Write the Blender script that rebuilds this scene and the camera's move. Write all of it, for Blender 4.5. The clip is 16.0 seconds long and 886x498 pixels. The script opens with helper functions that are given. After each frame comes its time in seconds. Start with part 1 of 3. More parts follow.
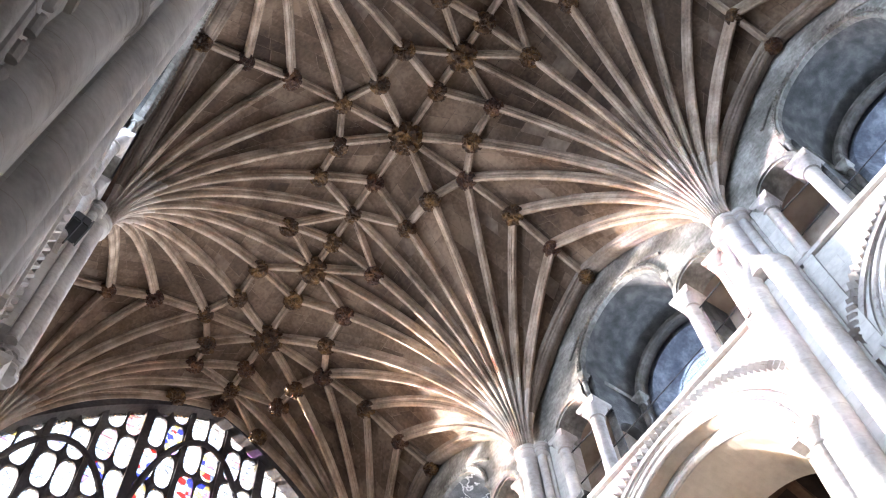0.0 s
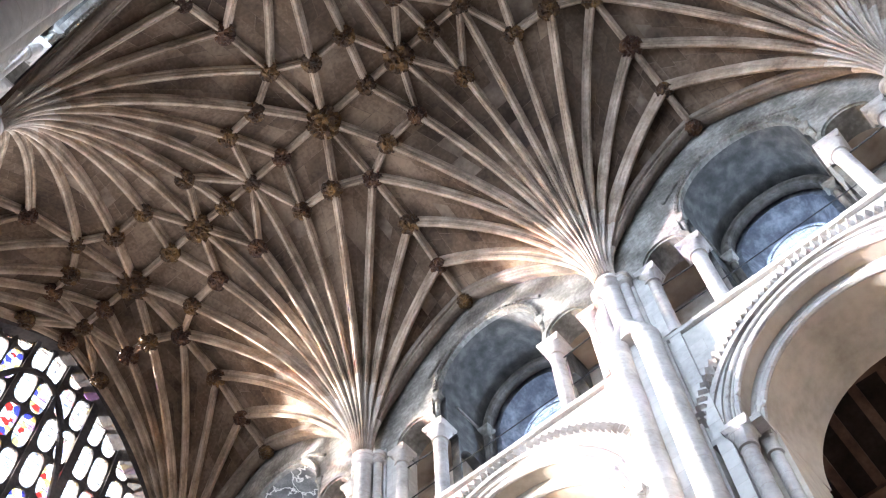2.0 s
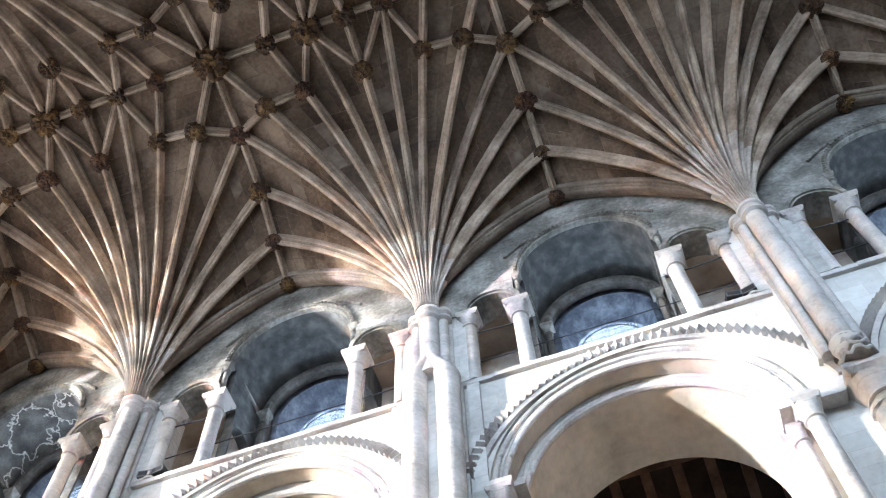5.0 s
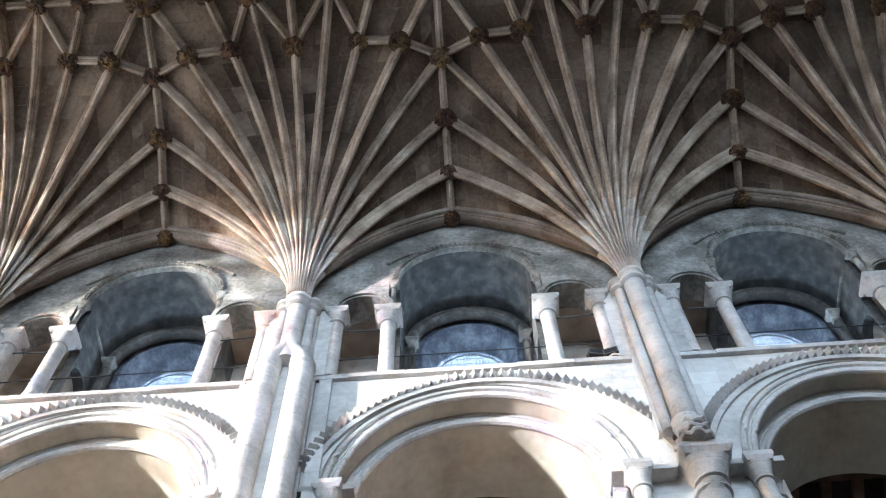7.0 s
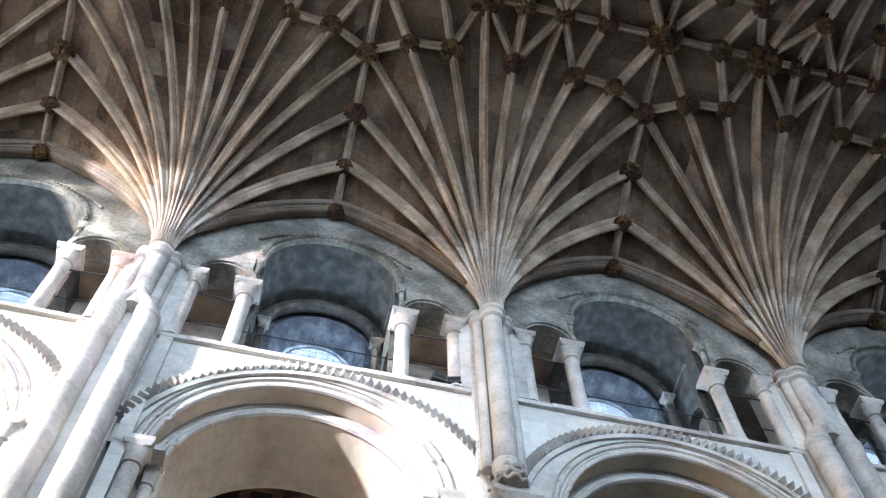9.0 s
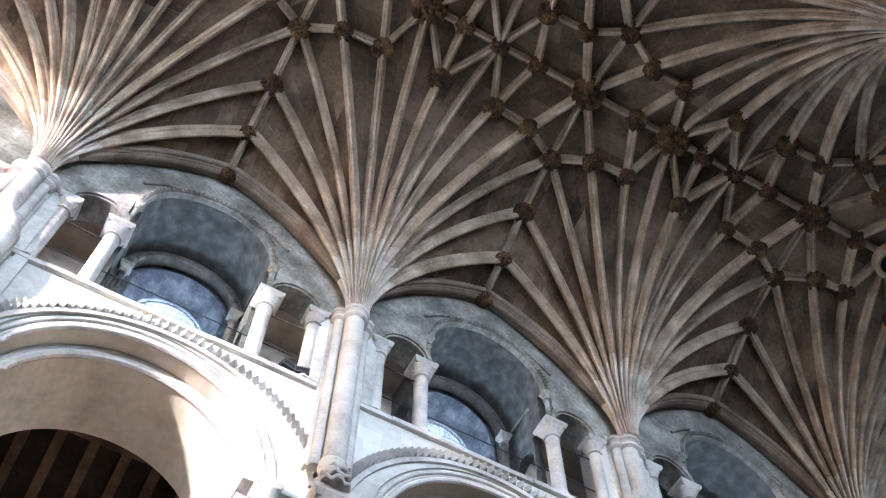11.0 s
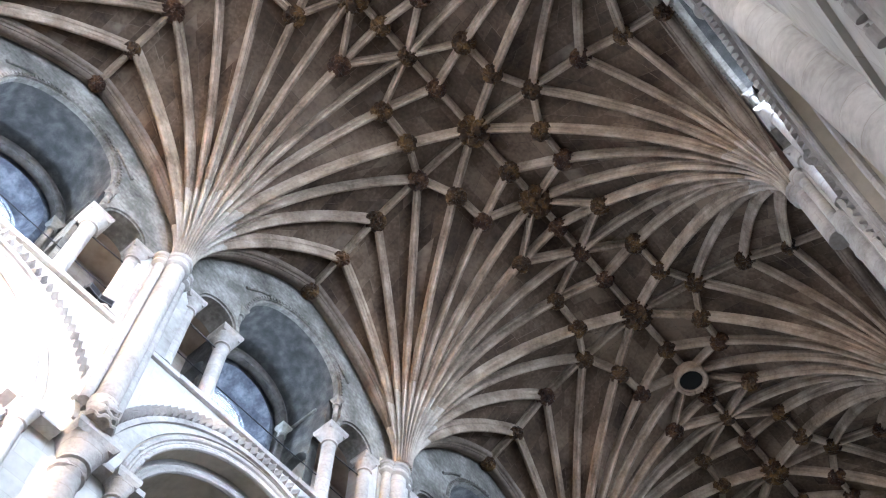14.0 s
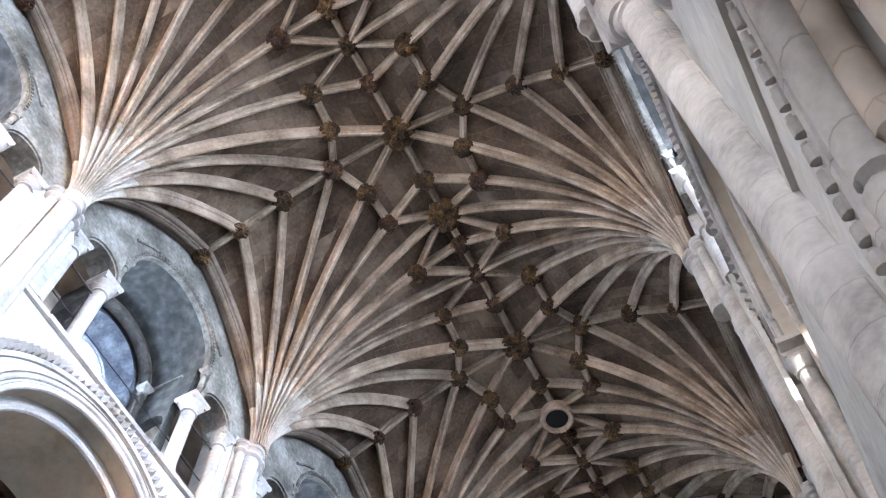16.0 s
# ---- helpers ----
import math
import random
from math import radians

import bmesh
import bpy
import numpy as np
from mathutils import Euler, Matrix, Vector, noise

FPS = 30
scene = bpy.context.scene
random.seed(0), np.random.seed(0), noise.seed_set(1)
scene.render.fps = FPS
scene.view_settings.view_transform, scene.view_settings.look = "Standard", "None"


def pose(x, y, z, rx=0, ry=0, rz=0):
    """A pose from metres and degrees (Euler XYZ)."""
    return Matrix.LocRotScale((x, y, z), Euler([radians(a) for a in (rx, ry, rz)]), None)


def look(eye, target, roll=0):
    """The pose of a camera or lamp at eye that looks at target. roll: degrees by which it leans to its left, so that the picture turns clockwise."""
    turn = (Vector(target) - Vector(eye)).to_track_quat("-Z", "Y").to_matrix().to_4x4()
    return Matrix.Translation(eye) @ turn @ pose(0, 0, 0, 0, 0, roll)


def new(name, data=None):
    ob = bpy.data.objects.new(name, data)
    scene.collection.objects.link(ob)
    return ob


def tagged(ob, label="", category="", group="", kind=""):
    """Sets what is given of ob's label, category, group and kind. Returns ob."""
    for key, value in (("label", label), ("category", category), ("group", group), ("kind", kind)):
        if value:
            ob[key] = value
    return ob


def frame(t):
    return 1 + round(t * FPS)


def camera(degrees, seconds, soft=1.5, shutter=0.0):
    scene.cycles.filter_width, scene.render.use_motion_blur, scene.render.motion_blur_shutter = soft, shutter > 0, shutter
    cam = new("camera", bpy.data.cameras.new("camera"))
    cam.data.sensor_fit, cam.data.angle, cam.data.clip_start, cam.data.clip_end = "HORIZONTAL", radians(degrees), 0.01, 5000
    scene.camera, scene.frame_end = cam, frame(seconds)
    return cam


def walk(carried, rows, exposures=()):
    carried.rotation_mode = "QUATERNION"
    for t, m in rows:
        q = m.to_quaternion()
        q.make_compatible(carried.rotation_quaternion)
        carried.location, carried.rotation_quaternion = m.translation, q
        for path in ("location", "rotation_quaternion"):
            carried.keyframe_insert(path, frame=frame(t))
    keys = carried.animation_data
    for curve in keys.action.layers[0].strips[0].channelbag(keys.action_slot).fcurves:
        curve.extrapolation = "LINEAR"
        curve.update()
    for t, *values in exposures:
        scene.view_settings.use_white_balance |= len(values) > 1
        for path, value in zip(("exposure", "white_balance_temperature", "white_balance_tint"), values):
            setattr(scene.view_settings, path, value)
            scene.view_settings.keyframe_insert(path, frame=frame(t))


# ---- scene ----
FOV = 46.891
PATH = [
    (0.0, pose(-5.659, -4.125, 1.650, 154.287, 2.709, 55.923)),
    (0.5, pose(-5.659, -4.125, 1.650, 154.100, 2.347, 52.178)),
    (1.0, pose(-5.659, -4.125, 1.650, 154.020, 2.236, 48.248)),
    (1.5, pose(-5.659, -4.125, 1.650, 153.946, 2.159, 44.523)),
    (2.0, pose(-5.659, -4.125, 1.650, 153.882, 2.069, 40.433)),
    (2.5, pose(-5.659, -4.125, 1.650, 153.808, 2.044, 37.015)),
    (3.0, pose(-5.659, -4.125, 1.650, 153.776, 1.918, 33.285)),
    (3.5, pose(-5.659, -4.125, 1.650, 153.725, 1.773, 29.790)),
    (4.0, pose(-5.659, -4.125, 1.650, 153.640, 1.714, 26.255)),
    (6.5, pose(-5.659, -4.125, 1.650, 153.507, 1.128, 7.874)),
    (7.0, pose(-5.659, -4.125, 1.650, 153.510, 1.010, 3.840)),
    (7.5, pose(-5.659, -4.125, 1.650, 153.523, 0.886, -0.080)),
    (8.0, pose(-5.659, -4.125, 1.650, 153.560, 0.781, -4.211)),
    (8.5, pose(-5.659, -4.125, 1.650, 153.589, 0.638, -8.599)),
    (9.0, pose(-5.659, -4.125, 1.650, 153.642, 0.497, -12.840)),
    (9.5, pose(-5.659, -4.125, 1.650, 153.723, 0.371, -16.737)),
    (12.0, pose(-5.659, -4.125, 1.650, 153.941, -0.042, -35.922)),
    (12.5, pose(-5.659, -4.125, 1.650, 153.994, -0.109, -39.177)),
    (13.0, pose(-5.659, -4.125, 1.650, 154.086, -0.134, -42.636)),
    (13.5, pose(-5.659, -4.125, 1.650, 154.166, -0.199, -46.091)),
    (14.0, pose(-5.659, -4.125, 1.650, 154.252, -0.235, -49.442)),
    (14.5, pose(-5.659, -4.125, 1.650, 154.327, -0.285, -52.618)),
    (15.0, pose(-5.659, -4.125, 1.650, 154.408, -0.341, -56.054)),
    (15.5, pose(-5.659, -4.125, 1.650, 154.482, -0.361, -59.322)),
    (16.0, pose(-5.659, -4.125, 1.650, 154.519, -0.301, -62.489)),
]
cam = camera(FOV, 16.0, soft=1.15)
walk(cam, PATH, exposures=[
    (0.0, 3.52, 6140, 12.0), (3.5, 3.3, 6090, 8.0), (7.0, 2.86, 5900, 3.5), (9.0, 2.98, 6020, 4.0),
    (12.5, 3.6, 6140, 10.0), (14.5, 3.95, 6100, 10.5), (16.0, 4.24, 6080, 11.0)])

# ---- light ----
world = bpy.data.worlds.new("sky")
scene.world = world
world.use_nodes = True
wn = world.node_tree.nodes
sky = wn.new("ShaderNodeTexSky")
sky.sky_type, sky.sun_disc = 'NISHITA', False
SUN_EL, SUN_AZ = radians(6.0), radians(28.0)
sky.sun_elevation, sky.sun_rotation = SUN_EL, radians(243.0)
world.node_tree.links.new(sky.outputs[0], wn["Background"].inputs[0])
wn["Background"].inputs[1].default_value = 0.15

sun = new("sun", bpy.data.lights.new("sun", 'SUN'))
sun.data.energy, sun.data.angle, sun.data.color = 5.0, radians(2.2), (1.0, 0.96, 0.86)
to_sun = Vector((-math.cos(SUN_AZ) * math.cos(SUN_EL), -math.sin(SUN_AZ) * math.cos(SUN_EL), math.sin(SUN_EL)))
sun.matrix_world = look((-60, -30, 40), Vector((-60, -30, 40)) - to_sun)


def window_or_fill_light(eye, target, sx, sy, watts, colour):
    a = new("window_or_fill_light", bpy.data.lights.new("window_or_fill_light", 'AREA'))
    a.data.shape, a.data.size, a.data.size_y = 'RECTANGLE', sx, sy
    a.data.energy, a.data.color = watts, colour
    a.matrix_world = look(eye, target)
    return a


# ---- measures ----
BAY = 5.73
HALF = BAY / 2
MIDS = [-3, -2, -1, 0, 1, 2, 3, 4]
WEST, EAST = -19.45, 4.5 * BAY
WALL = 4.68
CLER = 4.6
SILL = 15.05
TRIB = 12.42
LOWER = 4.85
PIERS = {-3: -19.45, -2: -14.08, -1: -8.45, 0: -2.72, 1: 2.93, 2: 8.62, 3: 14.33, 4: 20.05, 5: 25.78}

# daylight in the west window
window_or_fill_light((WEST + 1.0, 0, 14.0), (0, 0, 11), 6.5, 9.0, 96, (0.97, 0.97, 1.0))
# one unseen strip lamp along each aisle, added to light floor and vault
for side in (-1, 1):
    window_or_fill_light((2.9, side * 10.0, 4.2), (2.9, 0, 4.6), 44, 3.0, 8 if side > 0 else 36, (0.95, 0.94, 0.98) if side > 0 else (1.0, 0.93, 0.85))
# daylight in the clerestory windows
for m, watts in ((-2, 54), (-1, 56), (0, 54), (1, 33)):
    a = window_or_fill_light((m * BAY, -6.45, 16.9), (m * BAY, 4.6, 12.0), 1.3, 3.4, watts, (0.72, 0.84, 1.0))
    a.data.spread = radians(115)
    window_or_fill_light((m * BAY, 7.0, 17.0), (m * BAY, -4.6, 16.6), 1.3, 2.9, 7.5 if m < 0 else 5.0, (0.56, 0.74, 1.0))


# bright sky outside the clerestory windows
glow = bpy.data.materials.new("bright_sky")
glow.use_nodes = True
glow.node_tree.nodes["Principled BSDF"].inputs["Base Color"].default_value = (0, 0, 0, 1)
glow.node_tree.nodes["Principled BSDF"].inputs["Emission Color"].default_value = (0.80, 0.90, 1.0, 1)
glow.node_tree.nodes["Principled BSDF"].inputs["Emission Strength"].default_value = 1.1


# ---- materials ----
def mat(name):
    m = bpy.data.materials.new(name)
    m.use_nodes = True
    return m, m.node_tree.nodes, m.node_tree.links, m.node_tree.nodes["Principled BSDF"]


def ramp(n, stops):
    r = n.new("ShaderNodeValToRGB")
    el = r.color_ramp.elements
    while len(el) < len(stops):
        el.new(0.5)
    for e, (p, c) in zip(el, stops):
        e.position, e.color = p, (*c, 1)
    return r


def stone(name, dark, mid, light, joints=None, grain=9.0, patch=0.7, rough=0.9, island=0.0, bump=0.25):
    """Limestone: broad stains, fine grain, optional ashlar joints and a tone for each block."""
    m, n, l, b = mat(name)
    geo = n.new("ShaderNodeNewGeometry")
    big = n.new("ShaderNodeTexNoise")
    big.inputs["Scale"].default_value, big.inputs["Detail"].default_value = patch, 6
    fine = n.new("ShaderNodeTexNoise")
    fine.inputs["Scale"].default_value, fine.inputs["Detail"].default_value = grain, 8
    for t in (big, fine):
        l.new(geo.outputs["Position"], t.inputs["Vector"])
    mixf = n.new("ShaderNodeMath")
    mixf.operation = 'MULTIPLY_ADD'
    l.new(fine.outputs[0], mixf.inputs[0])
    mixf.inputs[1].default_value = 0.35
    l.new(big.outputs[0], mixf.inputs[2])
    val = mixf.outputs[0]
    if island:
        am = n.new("ShaderNodeMath")
        am.operation = 'MULTIPLY_ADD'
        l.new(geo.outputs["Random Per Island"], am.inputs[0])
        am.inputs[1].default_value = island
        l.new(val, am.inputs[2])
        sub = n.new("ShaderNodeMath")
        sub.operation = 'SUBTRACT'
        l.new(am.outputs[0], sub.inputs[0])
        sub.inputs[1].default_value = island / 2
        val = sub.outputs[0]
    r = ramp(n, [(0.42, dark), (0.66, mid), (0.9, light)])
    l.new(val, r.inputs[0])
    col = r.outputs[0]
    height = fine.outputs[0]
    if joints:
        sep, com = n.new("ShaderNodeSeparateXYZ"), n.new("ShaderNodeCombineXYZ")
        l.new(geo.outputs["Position"], sep.inputs[0])
        add = n.new("ShaderNodeMath")
        l.new(sep.outputs[0], add.inputs[0])
        l.new(sep.outputs[1], add.inputs[1])
        l.new(add.outputs[0], com.inputs[0])
        l.new(sep.outputs[2], com.inputs[1])
        br = n.new("ShaderNodeTexBrick")
        l.new(com.outputs[0], br.inputs["Vector"])
        br.inputs["Scale"].default_value = 1.0
        br.inputs["Brick Width"].default_value, br.inputs["Row Height"].default_value = joints
        br.inputs["Mortar Size"].default_value, br.inputs["Mortar Smooth"].default_value = 0.006, 0.6
        br.inputs["Color1"].default_value = (0.82, 0.82, 0.82, 1)
        br.inputs["Color2"].default_value = (1, 1, 1, 1)
        br.inputs["Mortar"].default_value = (0.70, 0.66, 0.61, 1)
        mx = n.new("ShaderNodeMix")
        mx.data_type, mx.blend_type = 'RGBA', 'MULTIPLY'
        mx.inputs[0].default_value = 0.7
        l.new(col, mx.inputs[6])
        l.new(br.outputs[0], mx.inputs[7])
        col = mx.outputs[2]
        hm = n.new("ShaderNodeMath")
        hm.operation = 'MULTIPLY_ADD'
        l.new(br.outputs["Fac"], hm.inputs[0])
        hm.inputs[1].default_value = -0.5
        l.new(fine.outputs[0], hm.inputs[2])
        height = hm.outputs[0]
    l.new(col, b.inputs["Base Color"])
    b.inputs["Roughness"].default_value = rough
    b.inputs["Specular IOR Level"].default_value = 0.25
    bp = n.new("ShaderNodeBump")
    bp.inputs["Strength"].default_value, bp.inputs["Distance"].default_value = bump, 0.03
    l.new(height, bp.inputs["Height"])
    l.new(bp.outputs[0], b.inputs["Normal"])
    return m


M_WALL = stone("pale_limestone", (0.33, 0.312, 0.292), (0.545, 0.527, 0.5), (0.68, 0.662, 0.635), joints=(0.62, 0.31))
M_MOULD = stone("worn_limestone", (0.27, 0.248, 0.235), (0.47, 0.442, 0.42), (0.62, 0.59, 0.565), grain=16, patch=1.6, joints=(3.1, 0.34), bump=0.4)
M_RIB = stone("rib_stone", (0.15, 0.112, 0.083), (0.35, 0.27, 0.206), (0.57, 0.46, 0.365), grain=16, patch=1.7)
# rib stone with the light bounced up round the springers put into its colour
M_RIBLIT = stone("lit_rib_stone", (0.25, 0.208, 0.17), (0.48, 0.418, 0.36), (0.66, 0.595, 0.53), grain=16, patch=1.7)
M_WALLRIB = stone("brown_rib_stone", (0.1, 0.077, 0.06), (0.2, 0.158, 0.126), (0.34, 0.285, 0.235), grain=16, patch=1.2)
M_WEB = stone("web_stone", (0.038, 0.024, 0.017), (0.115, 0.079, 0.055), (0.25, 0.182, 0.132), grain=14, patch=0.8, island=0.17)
M_MORTAR = stone("pale_mortar", (0.052, 0.037, 0.028), (0.135, 0.098, 0.074), (0.27, 0.21, 0.163), grain=8, patch=1.4)
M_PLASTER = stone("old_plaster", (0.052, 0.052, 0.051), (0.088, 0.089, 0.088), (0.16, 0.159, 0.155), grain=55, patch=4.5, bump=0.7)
# the sky's blue on the window splays is put into this colour
M_REVEAL = stone("skylit_reveal", (0.05, 0.057, 0.075), (0.11, 0.122, 0.15), (0.24, 0.255, 0.29), grain=18, patch=3.4)
M_DARKRING = stone("dark_limestone", (0.04, 0.036, 0.032), (0.09, 0.081, 0.072), (0.18, 0.165, 0.15), grain=14, patch=2.4, joints=(0.4, 0.3))
M_FLAKED = stone("flaking_plaster", (0.07, 0.07, 0.072), (0.14, 0.14, 0.14), (0.26, 0.26, 0.255), grain=30, patch=3.0)


def cracked(m):
    """Adds pale wandering cracks where the limewash has come away."""
    n, l = m.node_tree.nodes, m.node_tree.links
    geo, wob, vor = n.new("ShaderNodeNewGeometry"), n.new("ShaderNodeTexNoise"), n.new("ShaderNodeTexVoronoi")
    wob.inputs["Scale"].default_value, wob.inputs["Detail"].default_value = 3.0, 6
    l.new(geo.outputs["Position"], wob.inputs["Vector"])
    bend = n.new("ShaderNodeMix")
    bend.data_type, bend.blend_type = 'RGBA', 'LINEAR_LIGHT'
    bend.inputs[0].default_value = 0.35
    l.new(geo.outputs["Position"], bend.inputs[6])
    l.new(wob.outputs["Color"], bend.inputs[7])
    vor.feature = 'DISTANCE_TO_EDGE'
    vor.inputs["Scale"].default_value = 1.3
    l.new(bend.outputs[2], vor.inputs["Vector"])
    line = ramp(n, [(0.0, (1, 1, 1)), (0.035, (0, 0, 0))])
    l.new(vor.outputs["Distance"], line.inputs[0])
    base = n["Principled BSDF"].inputs["Base Color"]
    mx = n.new("ShaderNodeMix")
    mx.data_type = 'RGBA'
    l.new(line.outputs[0], mx.inputs[0])
    l.new(base.links[0].from_socket, mx.inputs[6])
    mx.inputs[7].default_value = (0.78, 0.77, 0.74, 1)
    l.new(mx.outputs[2], base)


cracked(M_FLAKED)
# clerestory screen stone, darker and greyer than the pale wall
M_GREYSTONE = stone("grey_limestone", (0.08, 0.075, 0.067), (0.21, 0.2, 0.182), (0.44, 0.425, 0.395), grain=12, patch=1.5, joints=(0.5, 0.28))
M_RUBBLE = stone("brown_rubble", (0.26, 0.215, 0.18), (0.46, 0.395, 0.335), (0.62, 0.545, 0.475), grain=6, patch=2.0, joints=(0.4, 0.22))
M_SOFFIT = stone("cream_plaster", (0.33, 0.29, 0.24), (0.50, 0.45, 0.38), (0.62, 0.565, 0.49), grain=7, patch=0.9)
M_FLOOR = stone("stone_paving", (0.16, 0.135, 0.105), (0.29, 0.245, 0.195), (0.4, 0.35, 0.29), joints=(0.9, 0.6))
M_BOSS = stone("gilded_boss", (0.014, 0.008, 0.005), (0.06, 0.031, 0.015), (0.21, 0.122, 0.045), grain=22, patch=4.0, rough=0.4, bump=0.5)
M_BOSSRED = stone("painted_boss", (0.014, 0.007, 0.005), (0.062, 0.029, 0.018), (0.19, 0.1, 0.045), grain=22, patch=4.0, rough=0.4, bump=0.5)
M_WOOD = stone("dark_oak", (0.05, 0.027, 0.018), (0.12, 0.066, 0.044), (0.2, 0.12, 0.08), grain=12, patch=2.0)

M_OAKDARK = stone("dark_oak_boards", (0.012, 0.008, 0.006), (0.03, 0.019, 0.014), (0.05, 0.034, 0.026), grain=12, patch=2.0)


def plain(name, colour, rough=0.6, metal=0.0):
    m, n, l, b = mat(name)
    tex = n.new("ShaderNodeTexNoise")
    tex.inputs["Scale"].default_value = 30
    r = ramp(n, [(0.3, tuple(c * 0.75 for c in colour)), (0.7, colour)])
    l.new(tex.outputs[0], r.inputs[0])
    l.new(r.outputs[0], b.inputs["Base Color"])
    b.inputs["Roughness"].default_value, b.inputs["Metallic"].default_value = rough, metal
    return m


M_IRON = plain("black_iron", (0.03, 0.03, 0.035), 0.5, 0.6)
M_RIM = plain("grey_metal", (0.14, 0.145, 0.15), 0.45, 0.3)
M_LAMP = plain("black_casing", (0.02, 0.02, 0.022), 0.45)
M_VOID = plain("unlit_void", (0.003, 0.003, 0.003), 0.9)
M_LEAD = plain("lead_came", (0.02, 0.022, 0.028), 0.6)
# west end stone: its silhouette against the window is put into the colour
M_BACKLIT = stone("backlit_stone", (0.022, 0.021, 0.025), (0.05, 0.047, 0.052), (0.11, 0.104, 0.108), grain=14)


def stained(name, colour, diffuse=0.2, dark=0.25):
    """Thin window glass that lets the light through, tinted."""
    m, n, l, b = mat(name)
    tr = n.new("ShaderNodeBsdfTransparent")
    tex = n.new("ShaderNodeTexNoise")
    tex.inputs["Scale"].default_value = 5.0
    tex.inputs["Detail"].default_value = 5
    r = ramp(n, [(0.34, tuple(c * dark for c in colour)), (0.44, colour)])
    l.new(tex.outputs[0], r.inputs[0])
    l.new(r.outputs[0], tr.inputs[0])
    gl = n.new("ShaderNodeBsdfTranslucent")
    l.new(r.outputs[0], gl.inputs[0])
    mx = n.new("ShaderNodeMixShader")
    mx.inputs[0].default_value = diffuse
    l.new(tr.outputs[0], mx.inputs[1])
    l.new(gl.outputs[0], mx.inputs[2])
    l.new(mx.outputs[0], n["Material Output"].inputs[0])
    return m


M_GLASS = stained("clear_glass", (0.95, 0.97, 1.0), 0.05, 0.9)
def painted():
    """Leaded glass: mostly clear quarries with pieces of pot-metal colour among them."""
    m = stained("painted_glass", (0.98, 0.98, 1.0), 0.05, 0.75)
    n, l = m.node_tree.nodes, m.node_tree.links
    geo, vor = n.new("ShaderNodeNewGeometry"), n.new("ShaderNodeTexVoronoi")
    mp = n.new("ShaderNodeMapping")
    mp.inputs["Scale"].default_value = (7.5, 7.5, 6.0)
    l.new(geo.outputs["Position"], mp.inputs[0])
    l.new(mp.outputs[0], vor.inputs["Vector"])
    vor.inputs["Scale"].default_value = 1.0
    sep = n.new("ShaderNodeSeparateColor")
    l.new(vor.outputs["Color"], sep.inputs[0])
    r = ramp(n, [(0.0, (1, 1, 1)), (0.5, (0.8, 0.88, 1.0)), (0.62, (1.0, 0.86, 0.45)), (0.74, (0.88, 0.16, 0.14)), (0.85, (0.22, 0.24, 0.8)), (0.94, (0.75, 0.55, 0.85))])
    r.color_ramp.interpolation = 'CONSTANT'
    l.new(sep.outputs[0], r.inputs[0])
    tr = next(q for q in n if q.bl_idname == "ShaderNodeBsdfTransparent")
    tl = next(q for q in n if q.bl_idname == "ShaderNodeBsdfTranslucent")
    mx = n.new("ShaderNodeMix")
    mx.data_type, mx.blend_type = 'RGBA', 'MULTIPLY'
    mx.inputs[0].default_value = 1.0
    l.new(tr.inputs[0].links[0].from_socket, mx.inputs[6])
    l.new(r.outputs[0], mx.inputs[7])
    info, gate = n.new("ShaderNodeObjectInfo"), ramp(n, [(0.0, (0.95, 0.95, 0.95)), (0.26, (0.1, 0.1, 0.1)), (0.7, (0.45, 0.45, 0.45))])
    gate.color_ramp.interpolation = 'CONSTANT'
    l.new(info.outputs["Random"], gate.inputs[0])
    l.new(gate.outputs[0], mx.inputs[0])
    edge = n.new("ShaderNodeTexVoronoi")
    edge.feature = 'DISTANCE_TO_EDGE'
    edge.inputs["Scale"].default_value = 1.0
    l.new(mp.outputs[0], edge.inputs["Vector"])
    lead = ramp(n, [(0.01, (0.3, 0.3, 0.33)), (0.028, (1, 1, 1))])
    l.new(edge.outputs["Distance"], lead.inputs[0])
    leaded = n.new("ShaderNodeMix")
    leaded.data_type, leaded.blend_type = 'RGBA', 'MULTIPLY'
    leaded.inputs[0].default_value = 1.0
    l.new(mx.outputs[2], leaded.inputs[6])
    l.new(lead.outputs[0], leaded.inputs[7])
    l.new(leaded.outputs[2], tr.inputs[0])
    l.new(leaded.outputs[2], tl.inputs[0])
    return m


M_PAINTED = painted()


# ---- mesh helpers ----
def mesh_of(bm, name, material, smooth=False):
    bmesh.ops.recalc_face_normals(bm, faces=bm.faces)
    me = bpy.data.meshes.new(name)
    bm.to_mesh(me)
    bm.free()
    me.materials.append(material)
    if smooth:
        me.polygons.foreach_set("use_smooth", [True] * len(me.polygons))
        me.set_sharp_from_angle(angle=radians(38))
    return me


def part(name, me, parent, m=None, label=""):
    ob = new(name, me)
    ob.parent = parent
    if m is not None:
        ob.matrix_basis = m
    return tagged(ob, label)


def prism(bm, pts, y0, y1):
    """Outline in x, z pushed from y0 to y1."""
    a = [bm.verts.new((x, y0, z)) for x, z in pts]
    b = [bm.verts.new((x, y1, z)) for x, z in pts]
    bm.faces.new(a)
    bm.faces.new(b[::-1])
    for i in range(len(pts)):
        j = (i + 1) % len(pts)
        bm.faces.new((a[i], b[i], b[j], a[j]))


def box(bm, x0, x1, y0, y1, z0, z1):
    prism(bm, [(x0, z0), (x1, z0), (x1, z1), (x0, z1)], y0, y1)


